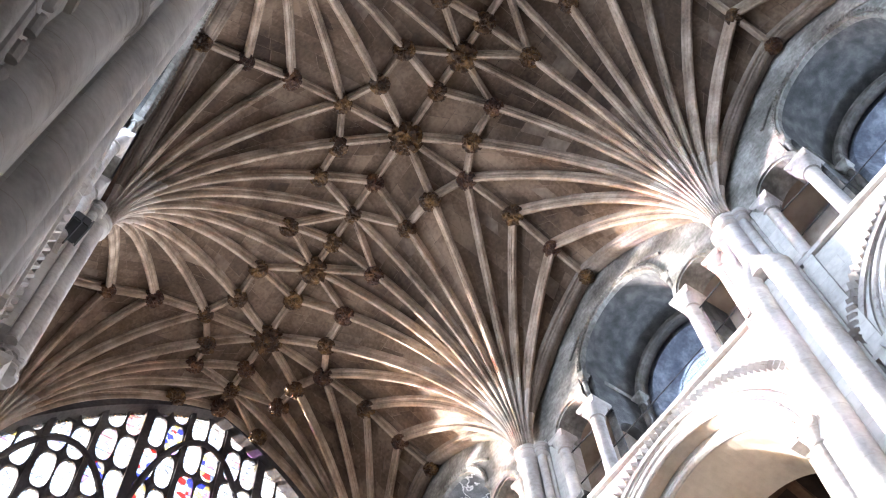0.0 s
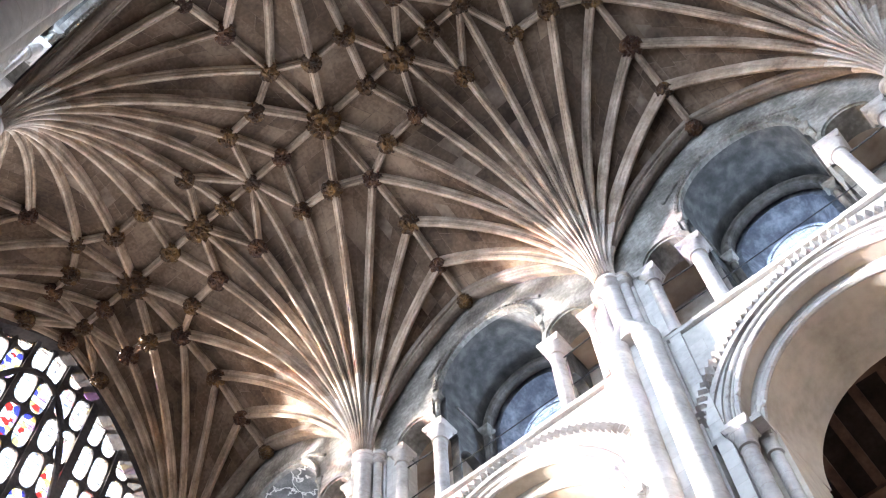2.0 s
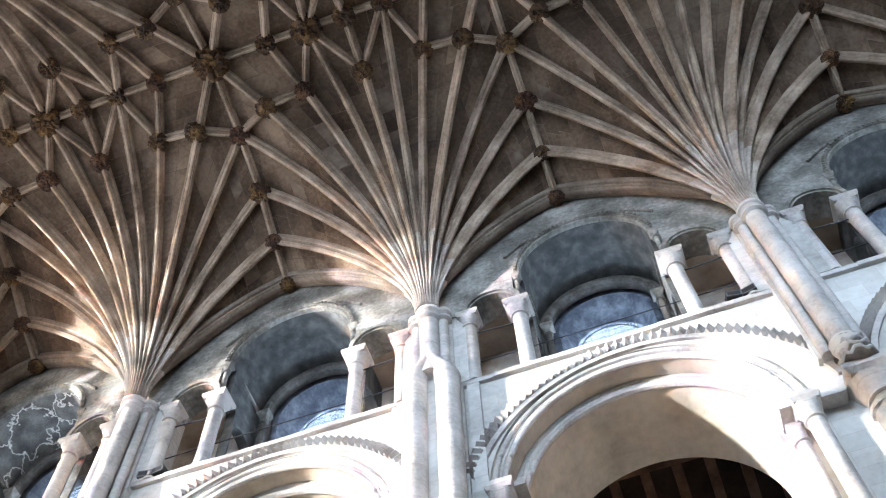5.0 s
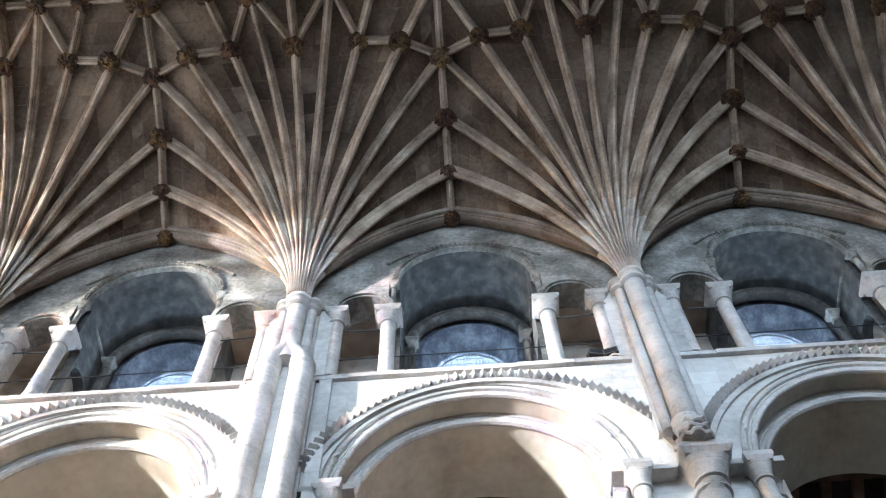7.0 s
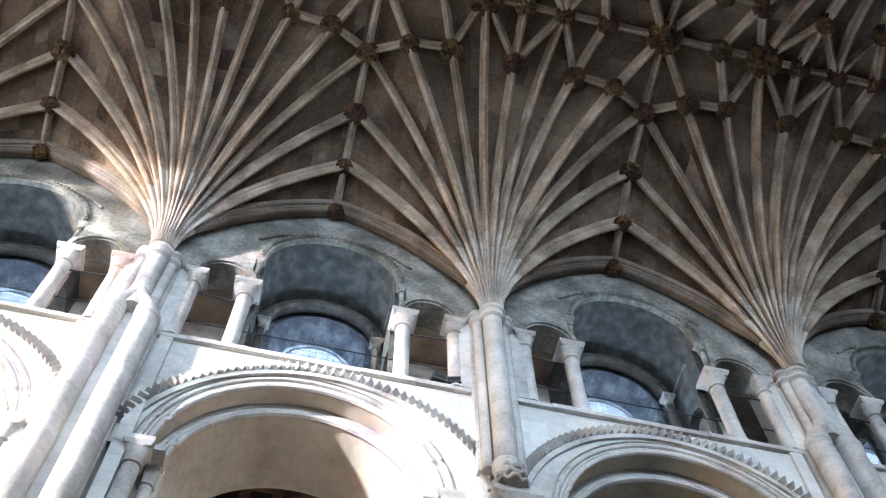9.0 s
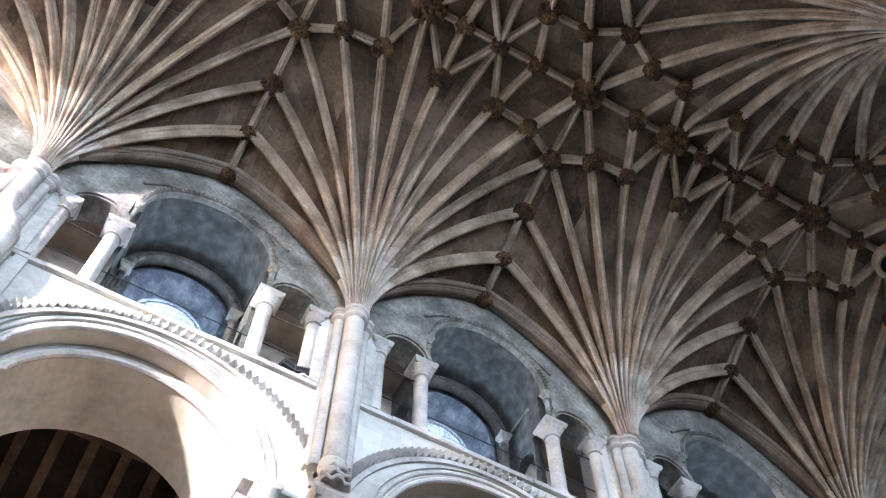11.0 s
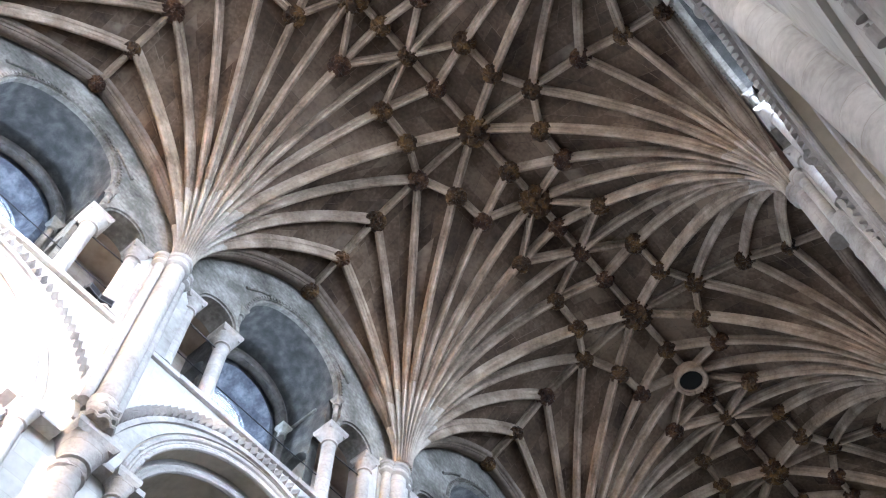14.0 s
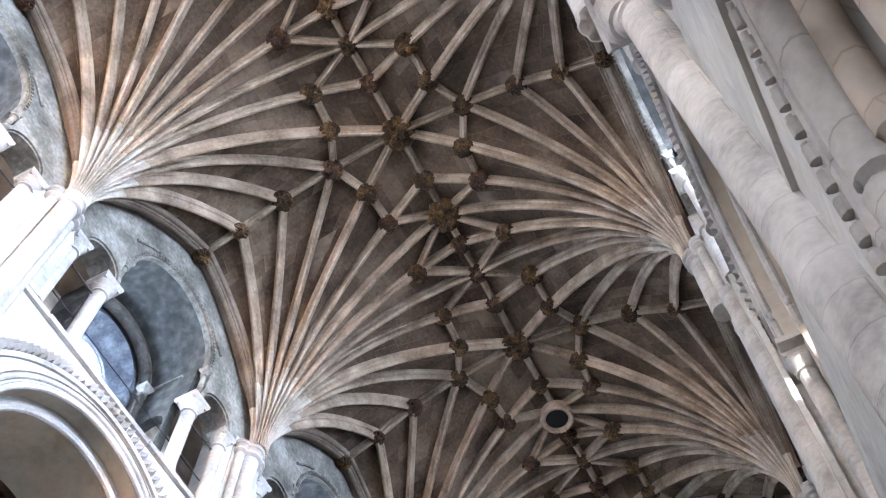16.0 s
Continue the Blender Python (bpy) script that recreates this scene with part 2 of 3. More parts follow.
def arc(cx, cz, r, a0=0.0, a1=180.0, n=32):
    return [(cx + r * math.cos(radians(a0 + (a1 - a0) * i / n)), cz + r * math.sin(radians(a0 + (a1 - a0) * i / n))) for i in range(n + 1)]


def arch_panel(bm, x0, x1, z0, z1, cx, cz, r, y0, y1, n=32):
    """A wall from x0 to x1 and z0 to z1 with a round-headed opening cut up from its foot."""
    a = arc(cx, cz, r, n=n)
    pts = [(x1, z0), (x1, z1), (x0, z1), (x0, z0)]
    if a[-1][1] > z0 + 1e-4:
        pts.append((cx - r, z0))
    pts += a[::-1]
    if a[0][1] > z0 + 1e-4:
        pts.append((cx + r, z0))
    prism(bm, pts, y0, y1)


def ring(bm, cx, cz, r0, r1, y0, y1, a0=0.0, a1=180.0, n=36):
    prism(bm, arc(cx, cz, r1, a0, a1, n) + arc(cx, cz, r0, a0, a1, n)[::-1], y0, y1)


def tube(bm, pts, r, seg=8):
    """A round bar through points."""
    loops = []
    for i, p in enumerate(pts):
        p = Vector(p)
        d = (Vector(pts[min(i + 1, len(pts) - 1)]) - Vector(pts[max(i - 1, 0)])).normalized()
        u = d.cross(Vector((0, 0, 1)) if abs(d.z) < 0.95 else Vector((0, 1, 0))).normalized()
        w = d.cross(u)
        loops.append([bm.verts.new(p + r * (math.cos(2 * math.pi * k / seg) * u + math.sin(2 * math.pi * k / seg) * w)) for k in range(seg)])
    for a, b in zip(loops, loops[1:]):
        for k in range(seg):
            bm.faces.new((a[k], a[(k + 1) % seg], b[(k + 1) % seg], b[k]))
    bm.faces.new(loops[0])
    bm.faces.new(loops[-1][::-1])


def roll(bm, cx, y, cz, R, r, n=40, seg=8, a0=0, a1=180):
    tube(bm, [(x, y, z) for x, z in arc(cx, cz, R, a0, a1, n)], r, seg)


def lathe(bm, prof, x, y, seg=16):
    loops = [[bm.verts.new((x + r * math.cos(2 * math.pi * k / seg), y + r * math.sin(2 * math.pi * k / seg), z)) for k in range(seg)] for r, z in prof]
    for a, b in zip(loops, loops[1:]):
        for k in range(seg):
            bm.faces.new((a[k], a[(k + 1) % seg], b[(k + 1) % seg], b[k]))
    bm.faces.new(loops[0][::-1])
    bm.faces.new(loops[-1])


def capital(bm, x, y, z0, z1, r, w, seg=16):
    """Cushion capital: necking ring, bell that turns from round to square, chamfered abacus."""
    h = z1 - z0
    lathe(bm, [(r, z0 - 0.03), (r + 0.03, z0 - 0.015), (r + 0.03, z0 + 0.02), (r, z0 + 0.035)], x, y, seg)
    loops = []
    for f in (0.0, 0.2, 0.4, 0.62):
        q = f / 0.62
        lp = []
        for k in range(seg):
            a = 2 * math.pi * (k + 0.5) / seg
            c, s = math.cos(a), math.sin(a)
            sq = 1 / max(abs(c), abs(s))
            rad = r * (1 - q) + w * (1 + (sq - 1) * q) * q
            lp.append(bm.verts.new((x + rad * c, y + rad * s, z0 + 0.03 + f * (h - 0.03))))
        loops.append(lp)
    for a, b in zip(loops, loops[1:]):
        for k in range(seg):
            bm.faces.new((a[k], a[(k + 1) % seg], b[(k + 1) % seg], b[k]))
    za, zb = z0 + 0.03 + 0.62 * (h - 0.03), z0 + 0.8 * h
    for (h0, w0), (h1, w1) in (((za, w * 0.98), (zb, w * 1.16)), ((zb, w * 1.16), (z1, w * 1.16))):
        lo = [bm.verts.new((x + sx * w0, y + sy * w0, h0)) for sx, sy in ((-1, -1), (1, -1), (1, 1), (-1, 1))]
        hi = [bm.verts.new((x + sx * w1, y + sy * w1, h1)) for sx, sy in ((-1, -1), (1, -1), (1, 1), (-1, 1))]
        bm.faces.new(lo[::-1]), bm.faces.new(hi)
        for i in range(4):
            bm.faces.new((lo[i], lo[(i + 1) % 4], hi[(i + 1) % 4], hi[i]))


# ---- the bay's walls, built once for the side with y > 0 ----
def b():
    return bmesh.new()


TEETH = 51


def tooth(m, a):
    """One wedge of the billet moulding, at the angle a of the arch."""
    c, t = Vector((math.cos(a), 0, math.sin(a))), Vector((-math.sin(a), 0, math.cos(a)))
    o = Vector((0, 0, TRIB - 0.33))
    w = 0.064
    out = Vector((0, -1, 0))
    lo = [o + c * 2.63 + t * w, o + c * 2.63 - t * w, o + c * 2.64 + out * 0.125]
    hi = [o + c * 2.82 + t * w * 1.05, o + c * 2.82 - t * w * 1.05, o + c * 2.78 + out * 0.125]
    for p in lo + hi:
        p.y += WALL
    A, B2 = [m.verts.new(p) for p in lo], [m.verts.new(p) for p in hi]
    m.faces.new(A), m.faces.new(B2[::-1])
    for i in range(3):
        j = (i + 1) % 3
        m.faces.new((A[i], A[j], B2[j], B2[i]))


def bay_parts():
    """(name, mesh, parent name or '', label) of one bay between two piers."""
    out = []

    def add(name, bm, material, under="", label="", smooth=False):
        out.append((name, mesh_of(bm, name, material, smooth), under, label))

    # arcade and lower wall
    m = b()
    arch_panel(m, -HALF, HALF, 4.4, 9.5, 0, 4.4, 1.75, LOWER, 6.0, 64)
    box(m, -HALF, -1.75, LOWER, 6.0, 0, 4.4)
    box(m, 1.75, HALF, LOWER, 6.0, 0, 4.4)
    add("arcade_wall", m, M_WALL)
    m = b()
    ring(m, 0, 4.3, 2.3, 2.62, LOWER - 0.025, LOWER, n=72)
    add("arcade_band", m, M_WALL)
    m = b()
    roll(m, 0, LOWER - 0.01, 4.3, 2.22, 0.05, 80)
    roll(m, 0, LOWER, 4.3, 1.84, 0.095, 80, 14)
    add("arcade_roll", m, M_MOULD, "arcade_band", smooth=True)
    m = b()
    for i in range(52):
        for row, (r, thick) in enumerate(((2.43, 0.045), (2.54, 0.022))):
            a = radians(180 * (i + 0.25 + 0.5 * row) / 52)
            tube(m, [(r * math.cos(a + d), LOWER - 0.035, 4.3 + r * math.sin(a + d)) for d in (0, 0.017, 0.034)], thick, 10)
    add("arcade_billet", m, M_MOULD, "arcade_band")
    m = b()
    ring(m, 0, 4.4, 1.5, 1.75, LOWER + 0.28, 6.0, n=64)
    add("arcade_soffit", m, M_RUBBLE)
    m = b()
    roll(m, 0, LOWER + 0.3, 4.4, 1.55, 0.1, 72, 10)
    roll(m, 0, LOWER + 0.12, 4.4, 1.73, 0.085, 72, 10)
    add("arcade_inner_roll", m, M_RUBBLE, smooth=True)
    m = b()
    prism(m, [(-HALF, 6.8), (HALF, 6.8), (HALF, 6.9), (-HALF, 6.9)], LOWER - 0.04, LOWER + 0.01)
    add("string_course", m, M_WALL)
    # tribune wall
    m = b()
    arch_panel(m, -HALF, HALF, TRIB, SILL - 0.1, 0, TRIB, 2.2, WALL, 5.03, 44)
    box(m, -HALF, -2.13, LOWER, 5.03, 9.5, TRIB)
    box(m, 2.13, HALF, LOWER, 5.03, 9.5, TRIB)
    add("tribune_wall", m, M_WALL)
    # outer order: stepped face with two rolls and a deep soffit behind them
    m = b()
    ring(m, 0, TRIB, 1.97, 2.2, WALL + 0.045, 5.04, n=44)
    add("outer_order", m, M_SOFFIT)
    m = b()
    roll(m, 0, WALL + 0.035, TRIB, 2.13, 0.045)
    roll(m, 0, WALL + 0.05, TRIB, 2.06, 0.022)
    add("hood_roll", m, M_MOULD, smooth=True)
    m = b()
    roll(m, 0, WALL + 0.055, TRIB, 1.99, 0.048)
    add("edge_roll", m, M_MOULD, smooth=True)
    # inner order and the barrel behind it
    m = b()
    ring(m, 0, TRIB, 1.8, 2.1, 5.05, 5.16, n=44)
    add("inner_order", m, M_WALL)
    m = b()
    loops = [[m.verts.new((x, y, z)) for x, z in arc(0, TRIB, r, n=40)] for r, y in ((1.8, 5.1), (1.66, 6.4), (1.9, 6.4), (2.0, 5.1))]
    for p, q in zip(loops, loops[1:] + loops[:1]):
        for i in range(40):
            m.faces.new((p[i], p[i + 1], q[i + 1], q[i]))
    add("arch_soffit", m, M_SOFFIT)
    m = b()
    roll(m, 0, 5.1, TRIB, 1.82, 0.06)
    roll(m, 0, 5.06, TRIB, 1.9, 0.022)
    add("inner_roll", m, M_MOULD, smooth=True)
    m = b()
    box(m, -HALF, -1.66, 5.03, 6.35, 9.5, TRIB)
    box(m, 1.66, HALF, 5.03, 6.35, 9.5, TRIB)
    arch_panel(m, -HALF, HALF, TRIB, SILL - 0.1, 0, TRIB, 1.98, 5.06, 5.75, 40)
    add("tribune_back", m, M_SOFFIT)
    # billet hood
    m = b()
    ring(m, 0, TRIB - 0.33, 2.54, 2.63, WALL - 0.05, WALL, 14, 166, n=44)
    add("billet_band", m, M_MOULD)
    m = b()
    for i in range(TEETH):
        tooth(m, radians(15 + 150 * (i + 0.5) / TEETH))
    add("billet_moulding", m, M_MOULD)
    # jamb shafts of the tribune arch
    for sx in (-1, 1):
        for x, y, r in ((2.05, WALL + 0.02, 0.115), (1.84, 5.0, 0.09)):
            m = b()
            lathe(m, [(r * 0.2, 9.26), (r * 0.8, 9.31), (r * 1.35, 9.44), (r * 1.35, 9.52), (r, 9.57), (r, TRIB - 0.42)], sx * x, y)
            add("jamb_shaft", m, M_MOULD, smooth=True)
            m = b()
            capital(m, sx * x, y, TRIB - 0.42, TRIB, r, 0.17 if r > 0.1 else 0.11)
            add("capital", m, M_MOULD, "jamb_shaft", smooth=True)
        lo, hi = sorted((sx * 1.7, sx * (HALF - 0.3)))
        m = b()
        box(m, lo, hi, WALL - 0.06, 5.0, TRIB - 0.1, TRIB)
        add("impost", m, M_MOULD)
        m = b()
        lo, hi = sorted((sx * 1.72, sx * 2.2))
        box(m, lo, hi, 4.96, 5.2, TRIB - 0.1, TRIB - 0.004)
        add("inner_impost", m, M_MOULD)
    # sill course of separate slabs
    cuts = [-HALF, -1.93, -1.05, -0.12, 0.71, 1.6, 2.2, HALF]
    for i, (x0, x1) in enumerate(zip(cuts, cuts[1:])):
        m = b()
        prism(m, [(x0 + 0.003, SILL - 0.1), (x1 - 0.003, SILL - 0.1), (x1 - 0.003, SILL + 0.004 * (i % 2)), (x0 + 0.003, SILL + 0.004 * (i % 2))], CLER + 0.012 - 0.006 * (i * 5 % 3), 5.9)
        add("sill_slab", m, M_MOULD)
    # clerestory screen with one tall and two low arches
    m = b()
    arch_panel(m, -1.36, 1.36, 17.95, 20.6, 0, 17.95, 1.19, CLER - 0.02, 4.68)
    add("clerestory_arch", m, M_GREYSTONE)
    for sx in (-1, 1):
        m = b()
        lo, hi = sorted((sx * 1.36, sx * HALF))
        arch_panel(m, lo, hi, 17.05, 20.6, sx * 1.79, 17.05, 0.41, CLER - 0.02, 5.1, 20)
        add("side_arch", m, M_GREYSTONE)
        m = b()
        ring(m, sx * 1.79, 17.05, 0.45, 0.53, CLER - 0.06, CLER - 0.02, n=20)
        add("hood", m, M_GREYSTONE, "side_arch")
        m = b()
        lo, hi = sorted((sx * 2.22, sx * HALF))
        box(m, lo, hi, CLER, 5.1, SILL, 17.05)
        add("clerestory_pier", m, M_WALL)
        m = b()
        lathe(m, [(0.155, SILL), (0.155, SILL + 0.05), (0.14, SILL + 0.12), (0.13, SILL + 0.16), (0.13, 16.68)], sx * 1.36, 4.76)
        add("column", m, M_MOULD, smooth=True)
        m = b()
        capital(m, sx * 1.36, 4.76, 16.68, 17.05, 0.13, 0.2)
        add("capital", m, M_MOULD, "column", smooth=True)
        m = b()
        lathe(m, [(0.12, SILL), (0.12, 16.68)], sx * 2.24, 4.7)
        add("wall_column", m, M_MOULD, smooth=True)
        m = b()
        capital(m, sx * 2.24, 4.7, 16.68, 17.05, 0.12, 0.17)
        add("capital", m, M_MOULD, "wall_column", smooth=True)
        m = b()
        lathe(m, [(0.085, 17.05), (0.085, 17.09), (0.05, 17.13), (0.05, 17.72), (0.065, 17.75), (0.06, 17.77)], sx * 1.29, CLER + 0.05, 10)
        add("colonnette", m, M_GREYSTONE, smooth=True)
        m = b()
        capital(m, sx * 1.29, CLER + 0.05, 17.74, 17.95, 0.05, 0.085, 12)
        add("capital", m, M_GREYSTONE, "colonnette", smooth=True)
        m = b()
        lo, hi = sorted((sx * 1.15, sx * 1.19))
        box(m, lo, hi, 5.1, 5.9, 17.9, 17.96)
        add("springing_string", m, M_GREYSTONE)
        m = b()
        tube(m, [(sx * 0.88, CLER - 0.04, 19.02), (sx * 1.12, CLER - 0.045, 18.86), (sx * 1.42, CLER - 0.04, 18.58)], 0.035, 6)
        add("label_stop", m, M_GREYSTONE)
        # cross wall beside the tall arch, with the passage going through it
        m = b()
        arch_panel(m, 5.1, 5.9, SILL, 19.3, 5.5, 16.5, 0.36, 1.19, 1.38, 16)
        bmesh.ops.transform(m, matrix=Matrix(((0, sx, 0, 0), (1, 0, 0, 0), (0, 0, 1, 0), (0, 0, 0, 1))), verts=m.verts)
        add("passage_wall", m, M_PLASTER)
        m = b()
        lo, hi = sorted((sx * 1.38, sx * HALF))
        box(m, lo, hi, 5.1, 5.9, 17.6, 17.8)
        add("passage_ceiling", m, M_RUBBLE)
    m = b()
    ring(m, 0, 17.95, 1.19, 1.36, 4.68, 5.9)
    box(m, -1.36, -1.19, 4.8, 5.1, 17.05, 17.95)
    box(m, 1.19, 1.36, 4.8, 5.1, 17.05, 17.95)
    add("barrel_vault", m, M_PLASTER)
    m = b()
    ring(m, 0, 17.95, 1.24, 1.31, CLER - 0.06, CLER - 0.02, n=40)
    for i in range(44):
        a = 180 * (i + 0.25) / 44
        ring(m, 0, 17.95, 1.25, 1.30, CLER - 0.09, CLER - 0.06, a, a + 2, 1)
    add("hood_mould", m, M_GREYSTONE)
    # outer wall with the window
    m = b()
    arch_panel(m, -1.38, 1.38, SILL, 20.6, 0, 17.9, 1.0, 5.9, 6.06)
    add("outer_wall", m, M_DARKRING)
    for lo, hi in ((-HALF, -1.38), (1.38, HALF)):
        m = b()
        box(m, lo, hi, 5.9, 6.06, SILL, 20.6)
        add("passage_back", m, M_RUBBLE)
    # splayed reveal narrowing to the glass
    m = b()
    outer = [(0.88, SILL)] + arc(0, 17.9, 0.88, n=28) + [(-0.88, SILL)]
    inner = [(0.68, SILL)] + arc(0, 17.8, 0.68, n=28) + [(-0.68, SILL)]
    loops = [[m.verts.new((x, y, z)) for x, z in o] for o, y in ((outer, 6.08), (inner, 6.54), (inner, 6.64), (outer, 6.64))]
    for p, q in zip(loops, loops[1:]):
        for i in range(len(p) - 1):
            m.faces.new((p[i], p[i + 1], q[i + 1], q[i]))
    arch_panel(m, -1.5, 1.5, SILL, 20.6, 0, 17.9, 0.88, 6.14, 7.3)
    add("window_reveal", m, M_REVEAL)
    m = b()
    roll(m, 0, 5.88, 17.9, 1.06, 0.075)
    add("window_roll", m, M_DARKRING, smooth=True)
    for sx in (-1, 1):
        m = b()
        lathe(m, [(0.1, SILL), (0.065, SILL + 0.08), (0.065, 17.66)], sx * 1.06, 5.86, 12)
        add("window_colonnette", m, M_DARKRING, smooth=True)
        m = b()
        capital(m, sx * 1.06, 5.86, 17.64, 17.9, 0.065, 0.11, 12)
        add("capital", m, M_GREYSTONE, "window_colonnette", smooth=True)
    m = b()
    prism(m, [(-0.68, SILL), (0.68, SILL)] + arc(0, 17.8, 0.68, n=24), 6.56, 6.57)
    add("pane", m, M_GLASS)
    m = b()
    for i in range(-5, 6):
        tube(m, [(i * 0.118, 6.55, SILL), (i * 0.118, 6.55, 17.8 + math.sqrt(0.66 ** 2 - (i * 0.118) ** 2))], 0.004, 5)
    for i in range(21):
        z = SILL + 0.165 * i + 0.08
        h = 0.66 if z < 17.8 else math.sqrt(max(0.66 ** 2 - (z - 17.8) ** 2, 0.01))
        tube(m, [(-h, 6.55, z), (h, 6.55, z)], 0.004, 5)
    roll(m, 0, 6.55, 17.8, 0.6, 0.014, 32, 6)
    add("lead_came", m, M_LEAD, "pane")
    return out


def pier_parts(major, front=4.6):
    out = []

    def add(name, bm, material, under="", label="", smooth=False):
        out.append((name, mesh_of(bm, name, material, smooth), under, label))

    if major:
        m = b()
        box(m, -0.46, 0.46, WALL - 0.07, LOWER, 0, SILL - 0.1)
        add("pilaster", m, M_WALL)
    # vault shaft: a stout bowtell between two thin ones
    z0 = 15.3 if major else 13.0
    for x, y, r in ((0, 4.43 if front < 4.5 else 4.36, 0.17), (-0.24, 4.48, 0.085), (0.24, 4.48, 0.085)):
        m = b()
        lathe(m, [(r, z0 - 0.1), (r, 16.85)], x, y, 18)
        add("vault_shaft", m, M_MOULD, smooth=True)
        m = b()
        lathe(m, [(r, 16.8), (r + 0.06, 16.84), (r + 0.06, 16.89), (r + 0.012, 16.93), (r + 0.012, 16.97), (r + 0.075, 17.02), (r + 0.075, 17.09), (r, 17.14)], x, y, 18)
        add("shaft_ring", m, M_MOULD, "vault_shaft", smooth=True)
    m = b()
    if major:
        box(m, -0.12, 0.12, front + 0.06, LOWER, 0, z0 - 0.1)
    else:
        lathe(m, [(0.05, z0 - 0.42), (0.15, z0 - 0.3), (0.2, z0 - 0.12), (0.22, z0 - 0.06), (0.18, z0)], 0, 4.4, 16)
    add("shaft_corbel", m, M_WALL, smooth=True)
    m = b()
    box(m, -0.36, 0.36, WALL - 0.12, WALL + 0.02, z0, 17.3)
    add("shaft_backing", m, M_WALL)
    if major:
        for sx in (-1, 1):
            m = b()
            lathe(m, [(0.19, 0), (0.19, 15.05)], sx * 0.27, front, 20)
            add("half_shaft", m, M_MOULD, smooth=True)
            m = b()
            lathe(m, [(0.19, 14.97), (0.212, 15.0), (0.212, 15.06), (0.19, 15.09)], sx * 0.27, front, 20)
            # the shaft bends inward and dies into the vault shaft
            bend = [(0.27, 15.05, 0.19), (0.255, 15.17, 0.19), (0.2, 15.29, 0.188), (0.125, 15.4, 0.18), (0.05, 15.52, 0.172), (0.0, 15.7, 0.16)]
            loops = [[m.verts.new((sx * x + r * math.cos(math.tau * q / 16), front - 0.01 + r * math.sin(math.tau * q / 16), z)) for q in range(16)] for x, z, r in bend]
            for p, q in zip(loops, loops[1:]):
                for j in range(16):
                    m.faces.new((p[j], p[(j + 1) % 16], q[(j + 1) % 16], q[j]))
            m.faces.new(loops[-1])
            add("shaft_top", m, M_MOULD, "half_shaft", smooth=True)
            m = b()
            lathe(m, [(0.2, 0), (0.2, 7.8), (0.235, 7.84), (0.235, 7.94), (0.19, 7.98)], sx * 0.74, 4.8, 20)
            add("nook_shaft", m, M_MOULD, smooth=True)
            m = b()
            box(m, sx * 0.62 - 0.1, sx * 0.62 + 0.1, WALL - 0.06, WALL + 0.02, 0, SILL - 0.09)
            add("side_pilaster", m, M_WALL)
    else:
        m = b()
        lathe(m, [(0.21, 0), (0.21, TRIB - 0.56), (0.25, TRIB - 0.54), (0.25, TRIB - 0.46), (0.21, TRIB - 0.42), (0.21, TRIB - 0.2)], 0, 4.78, 20)
        add("half_shaft", m, M_MOULD, smooth=True)
        m = b()
        capital(m, 0, 4.69, TRIB - 0.42, TRIB + 0.08, 0.21, 0.3)
        lathe(m, [(0.02, TRIB - 0.8), (0.15, TRIB - 0.56), (0.21, TRIB - 0.42), (0.1, TRIB - 0.4)], 0, 4.69, 20)
        add("capital", m, M_MOULD, "half_shaft", smooth=True)
        for i in range(4):
            m = b()
            w, z = 0.25 - 0.012 * i, TRIB + 0.09 + 0.13 * i
            loops = []
            for r, h in ((w - 0.09, -0.01), (w - 0.02, 0.0), (w, 0.03), (w - 0.01, 0.065), (w - 0.06, 0.085), (w - 0.1, 0.13)):
                lp = []
                for q in range(48):
                    t = math.tau * q / 48
                    wave = math.sin(7 * t + 1.7 * i) + 0.4 * math.sin(13 * t + i)
                    lp.append(m.verts.new((r * (1 + 0.05 * wave) * math.cos(t), 4.42 + r * (1 + 0.05 * wave) * math.sin(t), z + h + 0.02 * wave)))
                loops.append(lp)
            for p, q in zip(loops, loops[1:]):
                for j in range(48):
                    m.faces.new((p[j], p[(j + 1) % 48], q[(j + 1) % 48], q[j]))
            m.faces.new(loops[0][::-1]), m.faces.new(loops[-1])
            add("carved_leaf_band", m, M_MOULD, smooth=True)
    return out


TRIBUNE = ("tribune_wall", "outer_order", "hood_roll", "edge_roll", "arch_soffit", "inner_roll", "inner_order", "billet_band", "billet_moulding", "jamb_shaft", "impost", "billet")


SET_BACK = {"jamb_shaft": 0.2, "sill_slab": 0.07, "impost": 0.1, "tribune_wall": 0.1, "outer_order": 0.1, "hood_roll": 0.1, "edge_roll": 0.1, "billet_band": 0.1, "billet_moulding": 0.1}


def put(parts, parent, m, slide=0.0, names=(), back=()):
    """Places the parts of a bay or pier; those named slide along the wall, the hood most; some stand farther back."""
    last = {}
    for name, me, under, label in parts:
        shift = slide * (1.0 if name.startswith("billet") or name == "half_shaft" else 0.4 if name == "carved_leaf_band" else 0.15) if name in names else 0.0
        place = Matrix.Translation((shift, back[name] if name in back else 0.0, 0)) @ m
        ob = part(name, me, last[under] if under else parent, None if under else place, label)
        if not under:
            last[name] = ob
    return last


SIDES = {}
SLIDE = {(1, -1): 0.17, (1, 0): -0.08}
NEAR = [(1, -1), (1, 0)]
BILLETS = []
for i in range(TEETH):
    m = b()
    tooth(m, radians(15 + 150 * (i + 0.5) / TEETH))
    BILLETS.append(mesh_of(m, "billet", M_MOULD))
BAYP, MINOR = bay_parts(), pier_parts(False)
